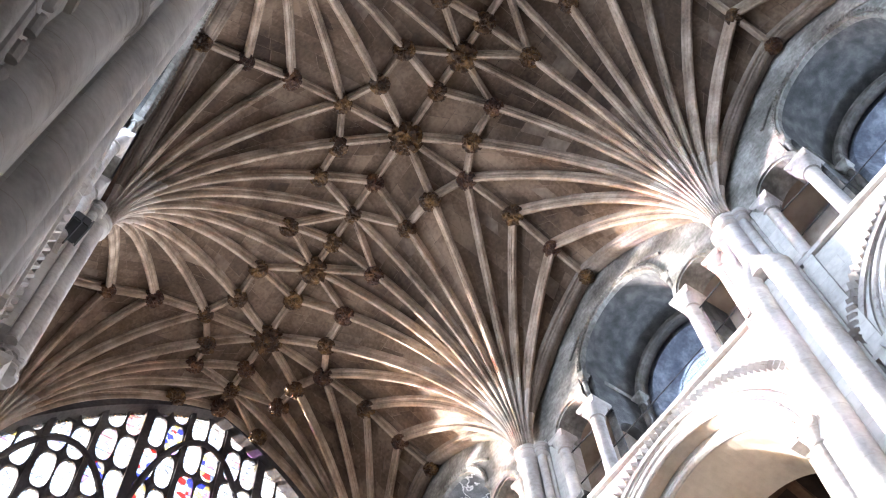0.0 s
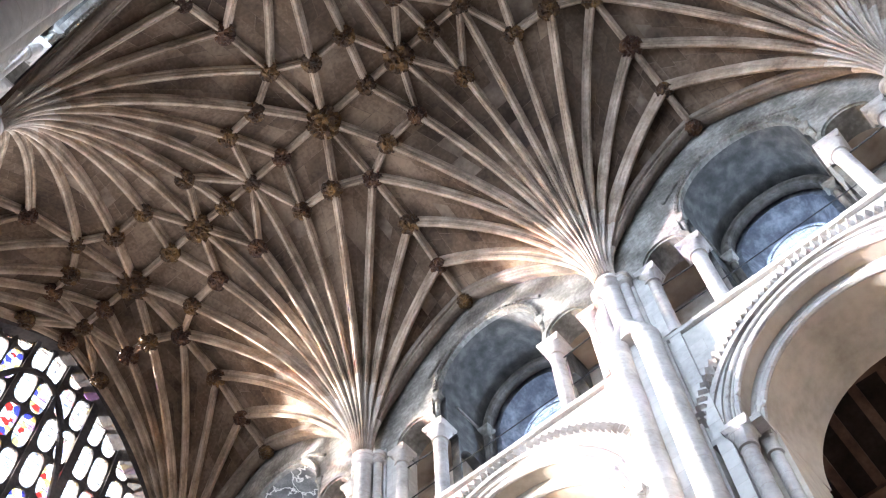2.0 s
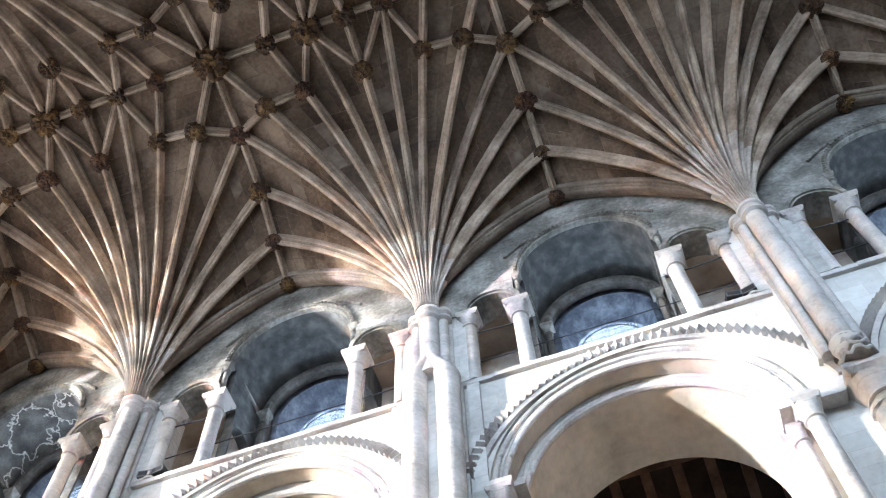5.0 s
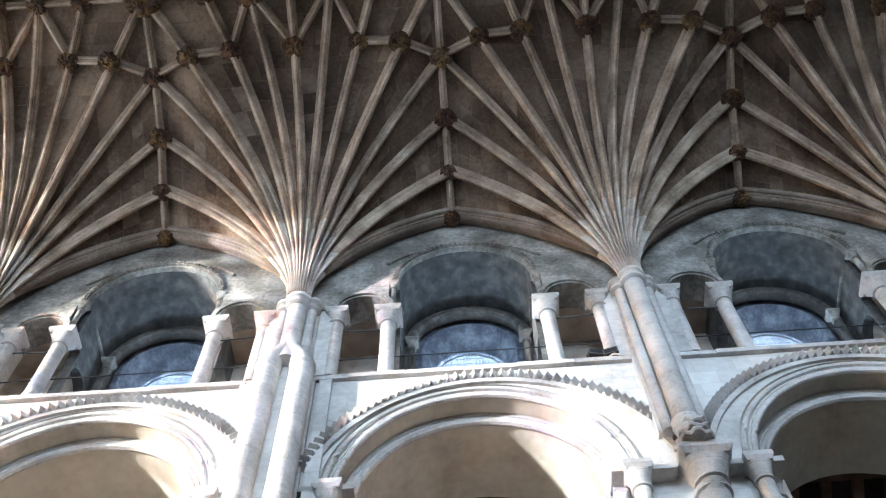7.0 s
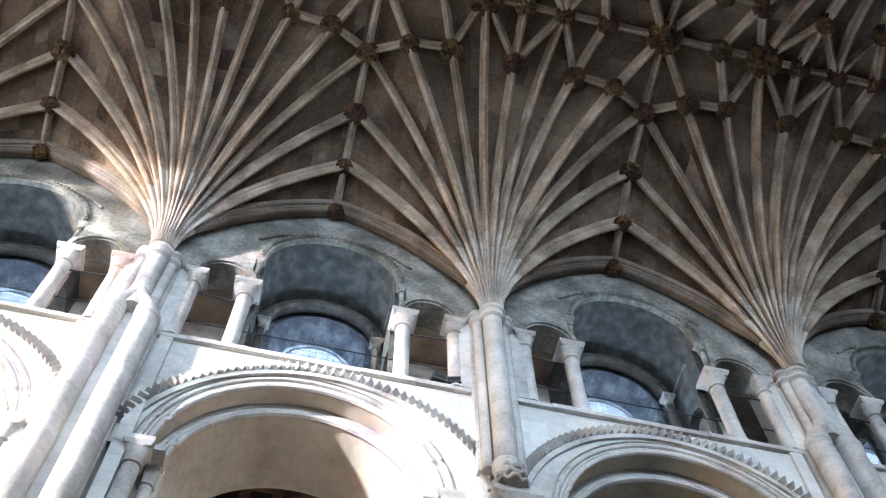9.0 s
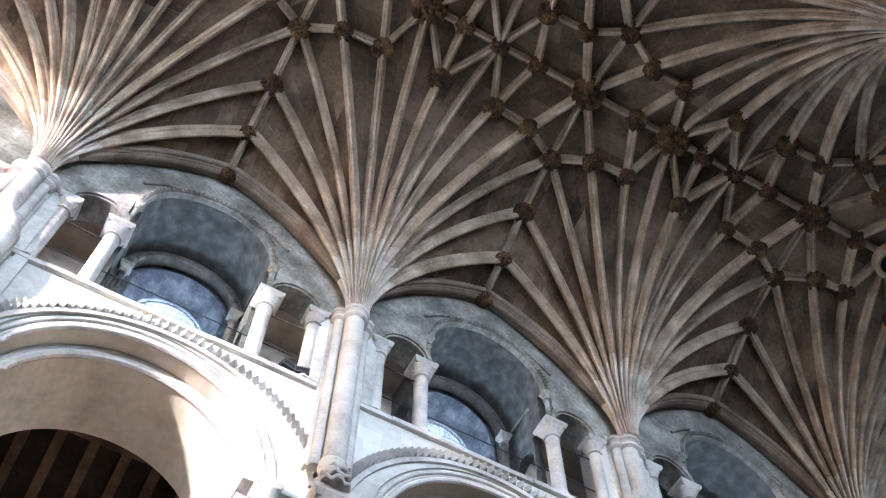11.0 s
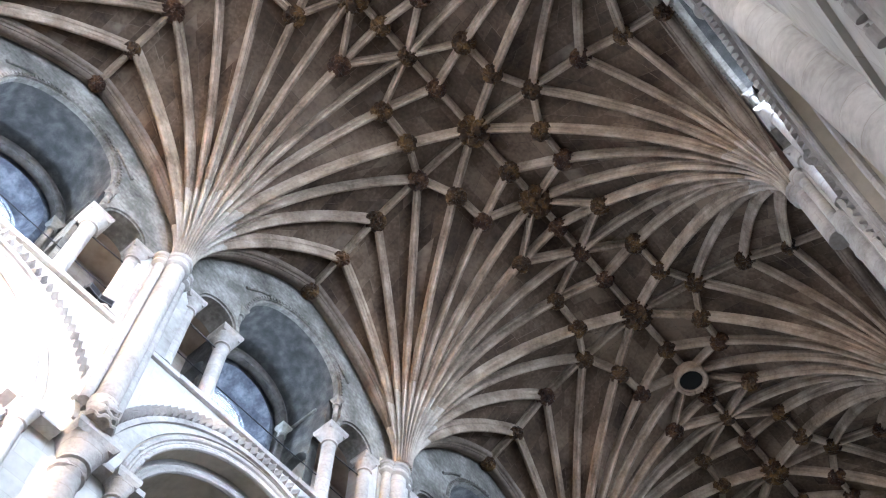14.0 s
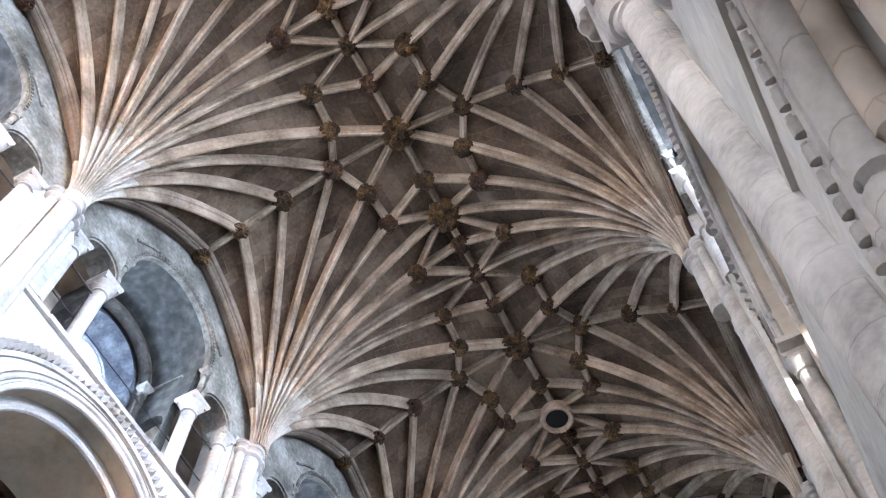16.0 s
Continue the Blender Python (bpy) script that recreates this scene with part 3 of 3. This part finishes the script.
MAJOR = {1: pier_parts(True, 4.43), -1: pier_parts(True)}
for side, nm in ((1, "wall_north"), (-1, "wall_south")):
    m = b()
    box(m, WEST, EAST, 10.5, 11.0, 0, 13.2)
    root = new(nm, mesh_of(m, nm, M_WALL))
    root.matrix_basis = Matrix.Diagonal((1, side, 1, 1))
    tagged(root, "pale limestone nave wall with round arches and clerestory", "wall", kind="structure")
    SIDES[side] = root
    for k in MIDS:
        x0, x1 = PIERS[k], PIERS[k + 1]
        made = put(BAYP, root, Matrix.Translation(((x0 + x1) / 2 + 0.02, 0, 0)) @ Matrix.Diagonal(((x1 - x0) / BAY, 1, 1, 1)), SLIDE.get((side, k), 0.0), TRIBUNE, SET_BACK if side < 0 else ())
        if (side, k) == (1, -3):
            flaked = made["barrel_vault"].data.copy()
            flaked.materials[0] = M_FLAKED
            made["barrel_vault"].data = flaked
        if (side, k) in NEAR:
            old = made["billet_moulding"]
            band = made["billet_band"]
            bpy.data.objects.remove(old)
            for me in BILLETS:
                part("billet", me, band)
    for i in range(-3, 6):
        put(MAJOR[side] if i % 2 else MINOR, root, Matrix.Translation((PIERS[i], 0, 0)), 0.13 if (side, i) == (1, 0) else 0.0, ("half_shaft", "carved_leaf_band"))

for side in (-1, 1):
    m = b()
    box(m, WEST, EAST, *sorted((side * 7.6, side * 7.62)), 15.0, 20.5)
    tagged(new("backdrop", mesh_of(m, "backdrop", glow)), "plain bright sky outside the clerestory windows", "sky", kind="structure")

# floor, aisle ceilings, closing walls
m = b()
box(m, WEST - 1, EAST + 1, -11, 11, -0.3, 0)
tagged(new("floor", mesh_of(m, "floor", M_FLOOR)), "worn grey stone paving of the nave", "floor", kind="structure")
for side in (-1, 1):
    m = b()
    box(m, WEST, EAST, *sorted((side * 6.0, side * 10.5)), 9.2, 9.5)
    tagged(new("ceiling", mesh_of(m, "aisle_ceiling", M_PLASTER)), "plain plaster aisle ceiling under the gallery", "ceiling", kind="structure")
m = b()
box(m, EAST, EAST + 0.5, -11, 11, 0, 23.5)
tagged(new("wall_east", mesh_of(m, "wall_east", M_WALL)), "plain stone wall closing the nave", "wall", kind="structure")

# ---- vault ----
ZS = 17.1
S0 = Vector((HALF, 4.36, ZS))      # springer, seen from a bay's middle; x towards the pier
ENDS = {  # crown ends of the ribs of one quarter: x from the bay's middle, y, z
    'Z': (HALF, 0, 21.85), 'B': (2.07, 0, 21.85), 'R': (1.19, 0, 21.85), 'C': (0, 0, 21.85),
    'T': (0, 1.515, 21.55), 'U': (0, 2.67, 21.16), 'V': (0, 3.58, 20.58), 'w': (0, 4.40, 20.19)}
MIDB = {'Z': (HALF, 1.056, 21.43), 'R': (1.604, 1.086, 21.56), 'C': (0.781, 1.123, 21.47)}
ORDER = ['Z', 'B', 'R', 'C', 'T', 'U', 'V', 'w']
FULL = {'Z': 0.75, 'B': 0.8, 'R': 0.85, 'C': 0.8, 'T': 0.78, 'U': 0.72, 'V': 0.68, 'w': 0.68}
NSEG = 22


def rib_point(key, u):
    e = Vector(ENDS[key])
    d = Vector((e.x - S0.x, e.y - S0.y, 0))
    k = FULL[key]
    g = k * math.sqrt(max(0.0, 1 - (1 - u) ** 2)) + (1 - k) * u
    start = d.normalized() * 0.15
    p = S0 + start * (1 - u) + d * u
    p.z = ZS + (e.z - ZS) * g
    return p


def us():
    return [(i / NSEG) ** 1.7 for i in range(NSEG + 1)]


HALFRIB = [(0.088, 0.12), (0.088, 0.0), (0.08, -0.018), (0.056, -0.024), (0.045, -0.05), (0.045, -0.085), (0.058, -0.1), (0.06, -0.135),
           (0.05, -0.15), (0.04, -0.136), (0.034, -0.158), (0.022, -0.176), (0.008, -0.182)]
HALFWALL = [(0.17, 0.1), (0.17, -0.01), (0.145, -0.03), (0.13, -0.02), (0.105, -0.022), (0.085, -0.055), (0.065, -0.05), (0.045, -0.072), (0.015, -0.078)]


def mirrored(half):
    return [(-a, c) for a, c in half] + half[::-1]


PROFILE, WALLPROFILE = mirrored(HALFRIB), mirrored(HALFWALL)


def sweep(bm, pts, scale=1.0, taper=None, profile=PROFILE):
    """Draws a moulding along points; taper gives (width, depth) at each."""
    loops = []
    for i, p in enumerate(pts):
        d = (pts[min(i + 1, len(pts) - 1)] - pts[max(i - 1, 0)]).normalized()
        flat = Vector((pts[-1].x - pts[0].x, pts[-1].y - pts[0].y, 0)).normalized()
        side = Vector((-flat.y, flat.x, 0))
        up = side.cross(d)
        if up.z < -1e-6 or (abs(up.z) < 1e-6 and up.dot(flat) > 0):
            up = -up
        wide, deep = taper[i] if taper else (1.0, 1.0)
        loops.append([bm.verts.new(p + side * (a * scale * wide) + up * (c * scale * deep)) for a, c in profile])
    n = len(profile)
    for a, c in zip(loops, loops[1:]):
        for k in range(n):
            bm.faces.new((a[k], a[(k + 1) % n], c[(k + 1) % n], c[k]))
    bm.faces.new(loops[0])
    bm.faces.new(loops[-1][::-1])


def quarter(k, sx, sy):
    """Places a quarter bay: leans so that its foot stands on its pier while the crown keeps to the bay."""
    foot = PIERS[k + (1 if sx > 0 else 0)] - (k * BAY + sx * HALF)
    stretch = 1.0
    if k == -3 and sx < 0:
        foot, stretch = 0.0, (k * BAY - WEST) / HALF
    lean = Matrix.Identity(4)
    lean[0][2], lean[0][3] = -foot / (21.85 - ZS), foot * 21.85 / (21.85 - ZS)
    return lean @ Matrix.Translation((k * BAY, 0, 0)) @ Matrix.Diagonal((sx * stretch, sy, 1, 1))


# webs: one sheet of blocks over all bays
verts, faces, bed, low = [], [], [], []


def quad(a, c, d, e):
    i = len(verts)
    verts.extend((a, c, d, e))
    faces.append((i, i + 1, i + 2, i + 3))


RISE = Vector((0, 0, 0.07))
rng = random.Random(4)
for k in MIDS:
    for sx in (-1, 1):
        for sy in (-1, 1):
            Q4 = quarter(k, sx, sy)

            def tr(p):
                return Q4 @ p
            for a, c in zip(ORDER, ORDER[1:]):
                U = us()
                for i in range(NSEG):
                    p = [rib_point(a, U[i]), rib_point(a, U[i + 1]), rib_point(c, U[i + 1]), rib_point(c, U[i])]
                    out = [q + RISE * 1.2 for q in p]
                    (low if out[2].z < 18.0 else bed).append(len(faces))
                    quad(*[tuple(tr(q)) for q in out])
                # block courses, cut along the rib and, where wide, across it
                cuts = [0.10]
                while cuts[-1] < 0.98:
                    cuts.append(min(1.0, cuts[-1] + rng.uniform(0.075, 0.115)))
                for u0, u1 in zip(cuts, cuts[1:]):
                    A0, A1, C0, C1 = rib_point(a, u0), rib_point(a, u1), rib_point(c, u0), rib_point(c, u1)
                    wide = (A1 - C1).length
                    ps = [0.0, 1.0] if wide < 0.55 else [0.0, rng.uniform(0.35, 0.65), 1.0]
                    for s0, s1 in zip(ps, ps[1:]):
                        e0, e1 = 0.006 / max(wide, 0.1), 0.004 / max((A1 - A0).length, 0.05)
                        f0, f1 = s0 + e0, s1 - e0
                        lift = RISE + Vector((0, 0, rng.uniform(-0.006, 0.006)))
                        Q = [A0.lerp(C0, f0).lerp(A1.lerp(C1, f0), e1), A0.lerp(C0, f1).lerp(A1.lerp(C1, f1), e1),
                             A0.lerp(C0, f1).lerp(A1.lerp(C1, f1), 1 - e1), A0.lerp(C0, f0).lerp(A1.lerp(C1, f0), 1 - e1)]
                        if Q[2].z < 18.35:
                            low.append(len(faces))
                        elif rng.random() < 0.05:
                            bed.append(len(faces))
                        quad(*[tuple(tr(q + lift)) for q in Q])
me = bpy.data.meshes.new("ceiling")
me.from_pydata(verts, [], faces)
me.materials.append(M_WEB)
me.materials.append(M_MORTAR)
me.materials.append(M_RIBLIT)
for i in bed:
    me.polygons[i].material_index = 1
# lowest webs share the rib feet's painted-in bounce light
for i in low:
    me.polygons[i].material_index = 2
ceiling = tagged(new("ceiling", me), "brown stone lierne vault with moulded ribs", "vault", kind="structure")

# unseen cover above the vault, added to keep the daylight out
m = b()
prism(m, [(-7.2, 20.6), (7.2, 20.6), (7.2, 23.5), (-7.2, 23.5)], WEST - 0.1, EAST + 0.5)
bmesh.ops.delete(m, geom=[f for f in m.faces if abs(f.calc_center_median().z - 20.6) < 0.01 or abs(f.calc_center_median().y - WEST + 0.1) < 0.01], context='FACES')
bmesh.ops.rotate(m, matrix=Matrix.Rotation(radians(-90), 3, 'Z'), verts=m.verts)
tagged(new("roof", mesh_of(m, "roof", M_WOOD)), "unseen cover over the stone vault, added to block daylight", "roof", kind="structure")

# height at which each rib's lightened foot ends
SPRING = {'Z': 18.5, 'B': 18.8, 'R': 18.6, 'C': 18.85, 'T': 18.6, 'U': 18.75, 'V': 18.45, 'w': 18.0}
RIBS, FEET = {}, {}
for key in ORDER:
    m = b()
    U = us()
    length = math.hypot(ENDS[key][0] - S0.x, ENDS[key][1] - S0.y)
    # ribs crowd together round the springer, so each is slim there
    tight = [min(1.0, (0.15 * (1 - u) + length * u) * 1.25) for u in U]
    pts = [rib_point(key, u) for u in U]
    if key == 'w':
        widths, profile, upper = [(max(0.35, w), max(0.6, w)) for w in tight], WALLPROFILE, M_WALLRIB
    else:
        widths, profile, upper = [(w, max(0.42, w ** 0.6)) for w in tight], PROFILE, M_RIB
    # the foot is a separate part in a paler colour that imitates bounced light
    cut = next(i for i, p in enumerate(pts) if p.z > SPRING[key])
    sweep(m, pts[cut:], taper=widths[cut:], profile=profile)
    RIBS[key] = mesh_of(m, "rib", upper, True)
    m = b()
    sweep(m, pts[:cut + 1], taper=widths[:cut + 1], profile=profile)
    FEET[key] = mesh_of(m, "springer", M_RIBLIT, True)


def straight(p, q, s=0.85):
    m = b()
    p, q = Vector(p), Vector(q)
    sweep(m, [p.lerp(q, i / 4) for i in range(5)], s)
    return mesh_of(m, "rib", M_RIB, True)


E_, D_, F_ = Vector(MIDB['R']), Vector(MIDB['C']), Vector(MIDB['Z'])
P_ = {k: Vector(v) for k, v in ENDS.items()}
LIERNES = [straight(P_['T'], D_), straight(D_, E_), straight(E_, P_['B']), straight(P_['B'], F_)]
RIDGE_X = [straight(P_['C'], P_['R']), straight(P_['R'], P_['B']), straight(P_['B'], P_['Z'])]
RIDGE_Y = [straight(P_['C'], P_['T']), straight(P_['T'], P_['U']), straight(P_['U'], P_['V']), straight(P_['V'], P_['w'])]


def leaned(me, M):
    me = me.copy()
    me.transform(M)
    return me


for k in MIDS:
    for sx in (-1, 1):
        for me in RIDGE_X:
            part("ridge_rib", me, ceiling, Matrix.Translation((k * BAY, 0, 0)) @ Matrix.Diagonal((sx * (1.0 if k > -3 or sx > 0 else (k * BAY - WEST) / HALF), 1, 1, 1)))
        for sy in (-1, 1):
            M = quarter(k, sx, sy)
            for key in ORDER:
                if key == 'Z' and sx == -1 and k != MIDS[0]:
                    continue
                part("rib", leaned(RIBS[key], M), ceiling)
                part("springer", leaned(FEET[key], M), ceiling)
            for me in LIERNES:
                part("lierne_rib", leaned(me, M), ceiling)
    for sy in (-1, 1):
        for me in RIDGE_Y:
            part("ridge_rib", me, ceiling, Matrix.Translation((k * BAY, 0, 0)) @ Matrix.Diagonal((1, sy, 1, 1)))


# bosses
def boss_mesh(r, seed, material):
    m = b()
    bmesh.ops.create_icosphere(m, subdivisions=4, radius=1.0)
    off = Vector((seed * 7.3, seed * 3.1, seed))
    for v in m.verts:
        d = v.co.normalized()
        fold = min(1.0, abs(noise.noise(d * 2.0 + off)) * 6.0) ** 0.6
        leaf = min(1.0, abs(noise.noise(d * 3.6 - off)) * 6.0) ** 0.6
        s = r * (0.42 + 0.38 * fold * (0.65 + 0.35 * leaf) + 0.22 * leaf + 0.05 * noise.noise(d * 1.4 - off))
        v.co = Vector((d.x * s * 1.08, d.y * s * 1.08, d.z * s * 0.85))
    return mesh_of(m, "vault_boss", material, True)


SMALL = [boss_mesh(0.225, i, M_BOSS if i % 3 else M_BOSSRED) for i in range(6)]
LARGE = [boss_mesh(0.36, i + 9, M_BOSS) for i in range(3)]
rng = random.Random(11)
HOLE = (BAY + 2.07, 0.0)


def boss(x, y, z, big=False, outer=False):
    if x < -3 * BAY - 0.05 and x > WEST + 0.15:
        x = -3 * BAY + (x + 3 * BAY) * (-3 * BAY - WEST) / HALF
    if abs(x - HOLE[0]) < 0.05 and abs(y) < 0.05:
        return
    i = rng.randrange(3 if big else 6)
    ob = new("vault_boss", (LARGE if big else SMALL)[i])
    s = rng.uniform(0.84, 1.0) * (0.85 if outer else 1.0)
    ob.matrix_basis = pose(x, y, z - 0.12, 0, 0, rng.uniform(0, 360)) @ Matrix.Diagonal((s, s, s, 1))
    tagged(ob, "large gilded carved boss on the vault ridge" if big else "carved and painted boss at a rib crossing", "roof boss", "bosses of the vault")


for k in MIDS:
    X = k * BAY
    boss(X, 0, 21.85, True)
    for sx in (-1, 1):
        boss(X + sx * 1.19, 0, 21.85)
        boss(X + sx * 2.07, 0, 21.85, sx > 0)
        for sy in (-1, 1):
            boss(X + sx * D_.x, sy * D_.y, D_.z)
            boss(X + sx * E_.x, sy * E_.y, E_.z)
    boss(X + HALF, 0, 21.85)
    if k == MIDS[0]:
        boss(WEST + 0.1, 0, 21.8)
        boss(WEST + 0.1, F_.y, F_.z), boss(WEST + 0.1, -F_.y, F_.z)
    for sy in (-1, 1):
        boss(X + HALF, sy * F_.y, F_.z)
        for key in 'TUVw':
            e = P_[key]
            boss(X, sy * e.y, e.z, outer=key in 'Vw')

# hole in the ridge, with its moulded stone ring
m = b()
ring(m, 0, 0, 0.33, 0.46, -0.12, 0.14, 0, 360, 32)
roll(m, 0, -0.12, 0, 0.43, 0.06, 32, 8, 0, 360)
bmesh.ops.rotate(m, matrix=Matrix.Rotation(radians(90), 3, 'X'), verts=m.verts)
hole = tagged(new("vault_eye", mesh_of(m, "vault_eye", M_RIB)), "round stone ring round a dark opening in the vault", "vault opening", kind="structure")
hole.matrix_basis = Matrix.Translation((HOLE[0], 0, 21.59)) @ Matrix.Diagonal((0.8, 0.8, 1, 1))
# black disc across the ring paints the opening's darkness and hides the ribs
m = b()
bmesh.ops.create_circle(m, cap_ends=True, segments=32, radius=0.35)
part("dark_disc", mesh_of(m, "dark_disc", M_VOID), hole, pose(0, 0, -0.09))

# ---- west wall and its great window ----
TOWEST = Matrix(((0, -1, 0, WEST), (1, 0, 0, 0), (0, 0, 1, 0), (0, 0, 0, 1)))
HEAD = [(x, 21.65 - 0.38 * abs(x) - 0.12 * x * x) for x in [4.1 - 8.2 * i / 40 for i in range(41)]]
m = b()
prism(m, [(4.1, 9), (11, 9), (11, 23.5), (-11, 23.5), (-11, 9), (-4.1, 9)] + HEAD[::-1], 0, 0.45)
box(m, -11, 11, 0, 0.45, 0, 9)
bmesh.ops.transform(m, matrix=TOWEST, verts=m.verts)
west = tagged(new("wall_west", mesh_of(m, "wall_west", M_BACKLIT)), "stone west wall with a great traceried window", "wall", kind="structure")


def head(x):
    return 21.65 - 0.38 * abs(x) - 0.12 * x * x


def light_outline(x0, x1, z0, z1, n=20):
    """A light with rounded head and foot."""
    cx, cz, a, c = (x0 + x1) / 2, (z0 + z1) / 2, (x1 - x0) / 2, (z1 - z0) / 2
    out, rim = [], []
    for i in range(n):
        t = 2 * math.pi * (i + 0.5) / n
        p, q = math.cos(t), math.sin(t)
        out.append((cx + a * 0.9 * math.copysign(abs(p) ** 0.75, p), cz + c * 0.95 * math.copysign(abs(q) ** 0.7, q)))
        k = 1 / max(abs(p), abs(q))
        rim.append((cx + a * p * k, cz + c * q * k))
    return out, rim


m = b()
for i in range(-4, 6):
    x = (i - 0.5) * 0.92
    if abs(x) < 4.1:
        w = 0.1 if i in (-1, 2) else 0.05
        box(m, x - w, x + w, 0.16, 0.36, 9, head(x) + 0.05)
for cx, hw, zs_, rise in ((-2.74, 1.32, 16.3, 2.5), (2.74, 1.32, 16.3, 2.5), (0, 1.38, 17.2, 3.4)):
    for sx in (-1, 1):
        pts = []
        for i in range(13):
            t = i / 12
            pts.append((cx + sx * hw * (1 - t) ** 1.0 * (1 + 0.45 * t), 0.2, zs_ + rise * (1 - (1 - t) ** 1.8)))
        tube(m, pts, 0.075, 8)
bmesh.ops.transform(m, matrix=TOWEST, verts=m.verts)
win = tagged(new("window_1", mesh_of(m, "mullions", M_BACKLIT)), "great stained-glass window with stone mullions and tracery", "window", kind="structure")
rng = random.Random(7)
for i in range(-4, 5):
    for h in (0, 1):
        x0 = (i - 0.5) * 0.92 + 0.055 + h * 0.405
        x1 = x0 + 0.405
        z = 9.0
        shift = (0.0, 0.35, 0.7)[i % 3]
        row = 0
        while z < head((x0 + x1) / 2):
            z1 = z + (1.12 if z > 14 else 1.5) + (shift if row == 0 else 0)
            out, rim = light_outline(x0, x1, z, z1)
            m = b()
            A = [[m.verts.new((x, y, q)) for x, q in ol] for ol, y in ((rim, 0.22), (out, 0.24), (out, 0.32), (rim, 0.34))]
            for u, v in zip(A, A[1:]):
                for k in range(len(u)):
                    j = (k + 1) % len(u)
                    m.faces.new((u[k], u[j], v[j], v[k]))
            bmesh.ops.transform(m, matrix=TOWEST, verts=m.verts)
            fr = part("tracery", mesh_of(m, "tracery", M_BACKLIT), win)
            m = b()
            prism(m, out, 0.28, 0.284)
            bmesh.ops.transform(m, matrix=TOWEST, verts=m.verts)
            part("pane", mesh_of(m, "pane", M_PAINTED), fr)
            m = b()
            for q in (0.3, 0.5, 0.7):
                tube(m, [(x0 + 0.03, 0.27, z + (z1 - z) * q), (x1 - 0.03, 0.27, z + (z1 - z) * q)], 0.008, 4)
            bmesh.ops.transform(m, matrix=TOWEST, verts=m.verts)
            part("lead_came", mesh_of(m, "lead_came", M_LEAD), fr)
            z = z1
            row += 1

# ---- gallery roofs over the tribune ----
m = b()
box(m, -0.08, 0.08, 5.75, 10.5, -0.12, 0.0)
RAFTER = mesh_of(m, "rafter", M_WOOD)
for side in (-1, 1):
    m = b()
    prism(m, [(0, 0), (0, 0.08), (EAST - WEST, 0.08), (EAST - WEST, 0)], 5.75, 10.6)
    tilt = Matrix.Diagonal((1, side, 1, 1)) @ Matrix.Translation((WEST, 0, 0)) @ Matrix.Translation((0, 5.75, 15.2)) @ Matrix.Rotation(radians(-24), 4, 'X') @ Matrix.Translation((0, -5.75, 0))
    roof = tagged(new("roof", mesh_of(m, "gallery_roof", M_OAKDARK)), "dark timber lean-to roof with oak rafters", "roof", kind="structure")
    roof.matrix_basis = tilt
    for i in range(int((EAST - WEST) / 0.52)):
        part("rafter", RAFTER, roof, pose(0.2 + 0.52 * i, 0, 0))
    for y in (6.9, 8.6):
        m = b()
        box(m, 0, EAST - WEST, y, y + 0.16, -0.24, -0.11)
        part("purlin", mesh_of(m, "purlin", M_WOOD), roof)

# ---- fittings of the clerestory ----
for k in (-2, -1, 0, 1):
    x0, x1 = PIERS[k], PIERS[k + 1]
    m = b()
    tube(m, [(x0 + 0.45, 4.84, 15.82), (x1 - 0.45, 4.84, 15.82)], 0.012, 6)
    rail = tagged(new("safety_wire", mesh_of(m, "safety_wire", M_IRON)), "thin steel guard wire along the clerestory passage", "wire", "clerestory wires")
    for sx in (-1, 1):
        c = (x0 + x1) / 2
        m = b()
        tube(m, [(c + sx * 1.36, 4.76, 16.55), (c + sx * 2.24, 4.72, 16.55)], 0.014, 6)
        tagged(new("tie_bar", mesh_of(m, "tie_bar", M_IRON)), "black iron tie bar across a clerestory side arch", "tie bar", "clerestory ties")


def floodlight(x, y, z, turn, size=1.0):
    root = tagged(new("floodlight"), "black metal floodlight standing on the stone sill", "floodlight", "floodlights")
    root.matrix_basis = pose(x, y, z, 0, 0, turn) @ Matrix.Diagonal((size, size, size, 1))
    m = b()
    box(m, -0.13, 0.13, -0.09, 0.09, 0.04, 0.2)
    bmesh.ops.bevel(m, geom=m.edges[:], offset=0.015, segments=2, affect='EDGES')
    part("housing", mesh_of(m, "housing", M_LAMP), root)
    m = b()
    box(m, -0.11, 0.11, -0.1, -0.092, 0.06, 0.18)
    part("lens", mesh_of(m, "lens", M_IRON), root)
    m = b()
    for x0, x1, z0, z1 in ((-0.13, 0.13, 0.04, 0.06), (-0.13, 0.13, 0.18, 0.2), (-0.13, -0.11, 0.06, 0.18), (0.11, 0.13, 0.06, 0.18)):
        box(m, x0, x1, -0.104, -0.09, z0, z1)
    part("rim", mesh_of(m, "rim", M_RIM), root, None, "pale grey metal rim")
    m = b()
    tube(m, [(-0.15, 0, 0.12), (-0.15, 0, 0.0), (0.15, 0, 0.0), (0.15, 0, 0.12)], 0.012, 6)
    part("bracket", mesh_of(m, "bracket", M_IRON), root)


floodlight(-3.62, 4.66, SILL + 0.012, 10, 0.9)
floodlight(-3.36, 4.66, SILL + 0.012, -14, 0.9)
floodlight(-13.52, 4.66, SILL + 0.012, 10, 0.9)
floodlight(-13.26, 4.66, SILL + 0.012, -8, 0.9)
floodlight(-13.3, -4.56, SILL + 0.012, 190, 1.5)
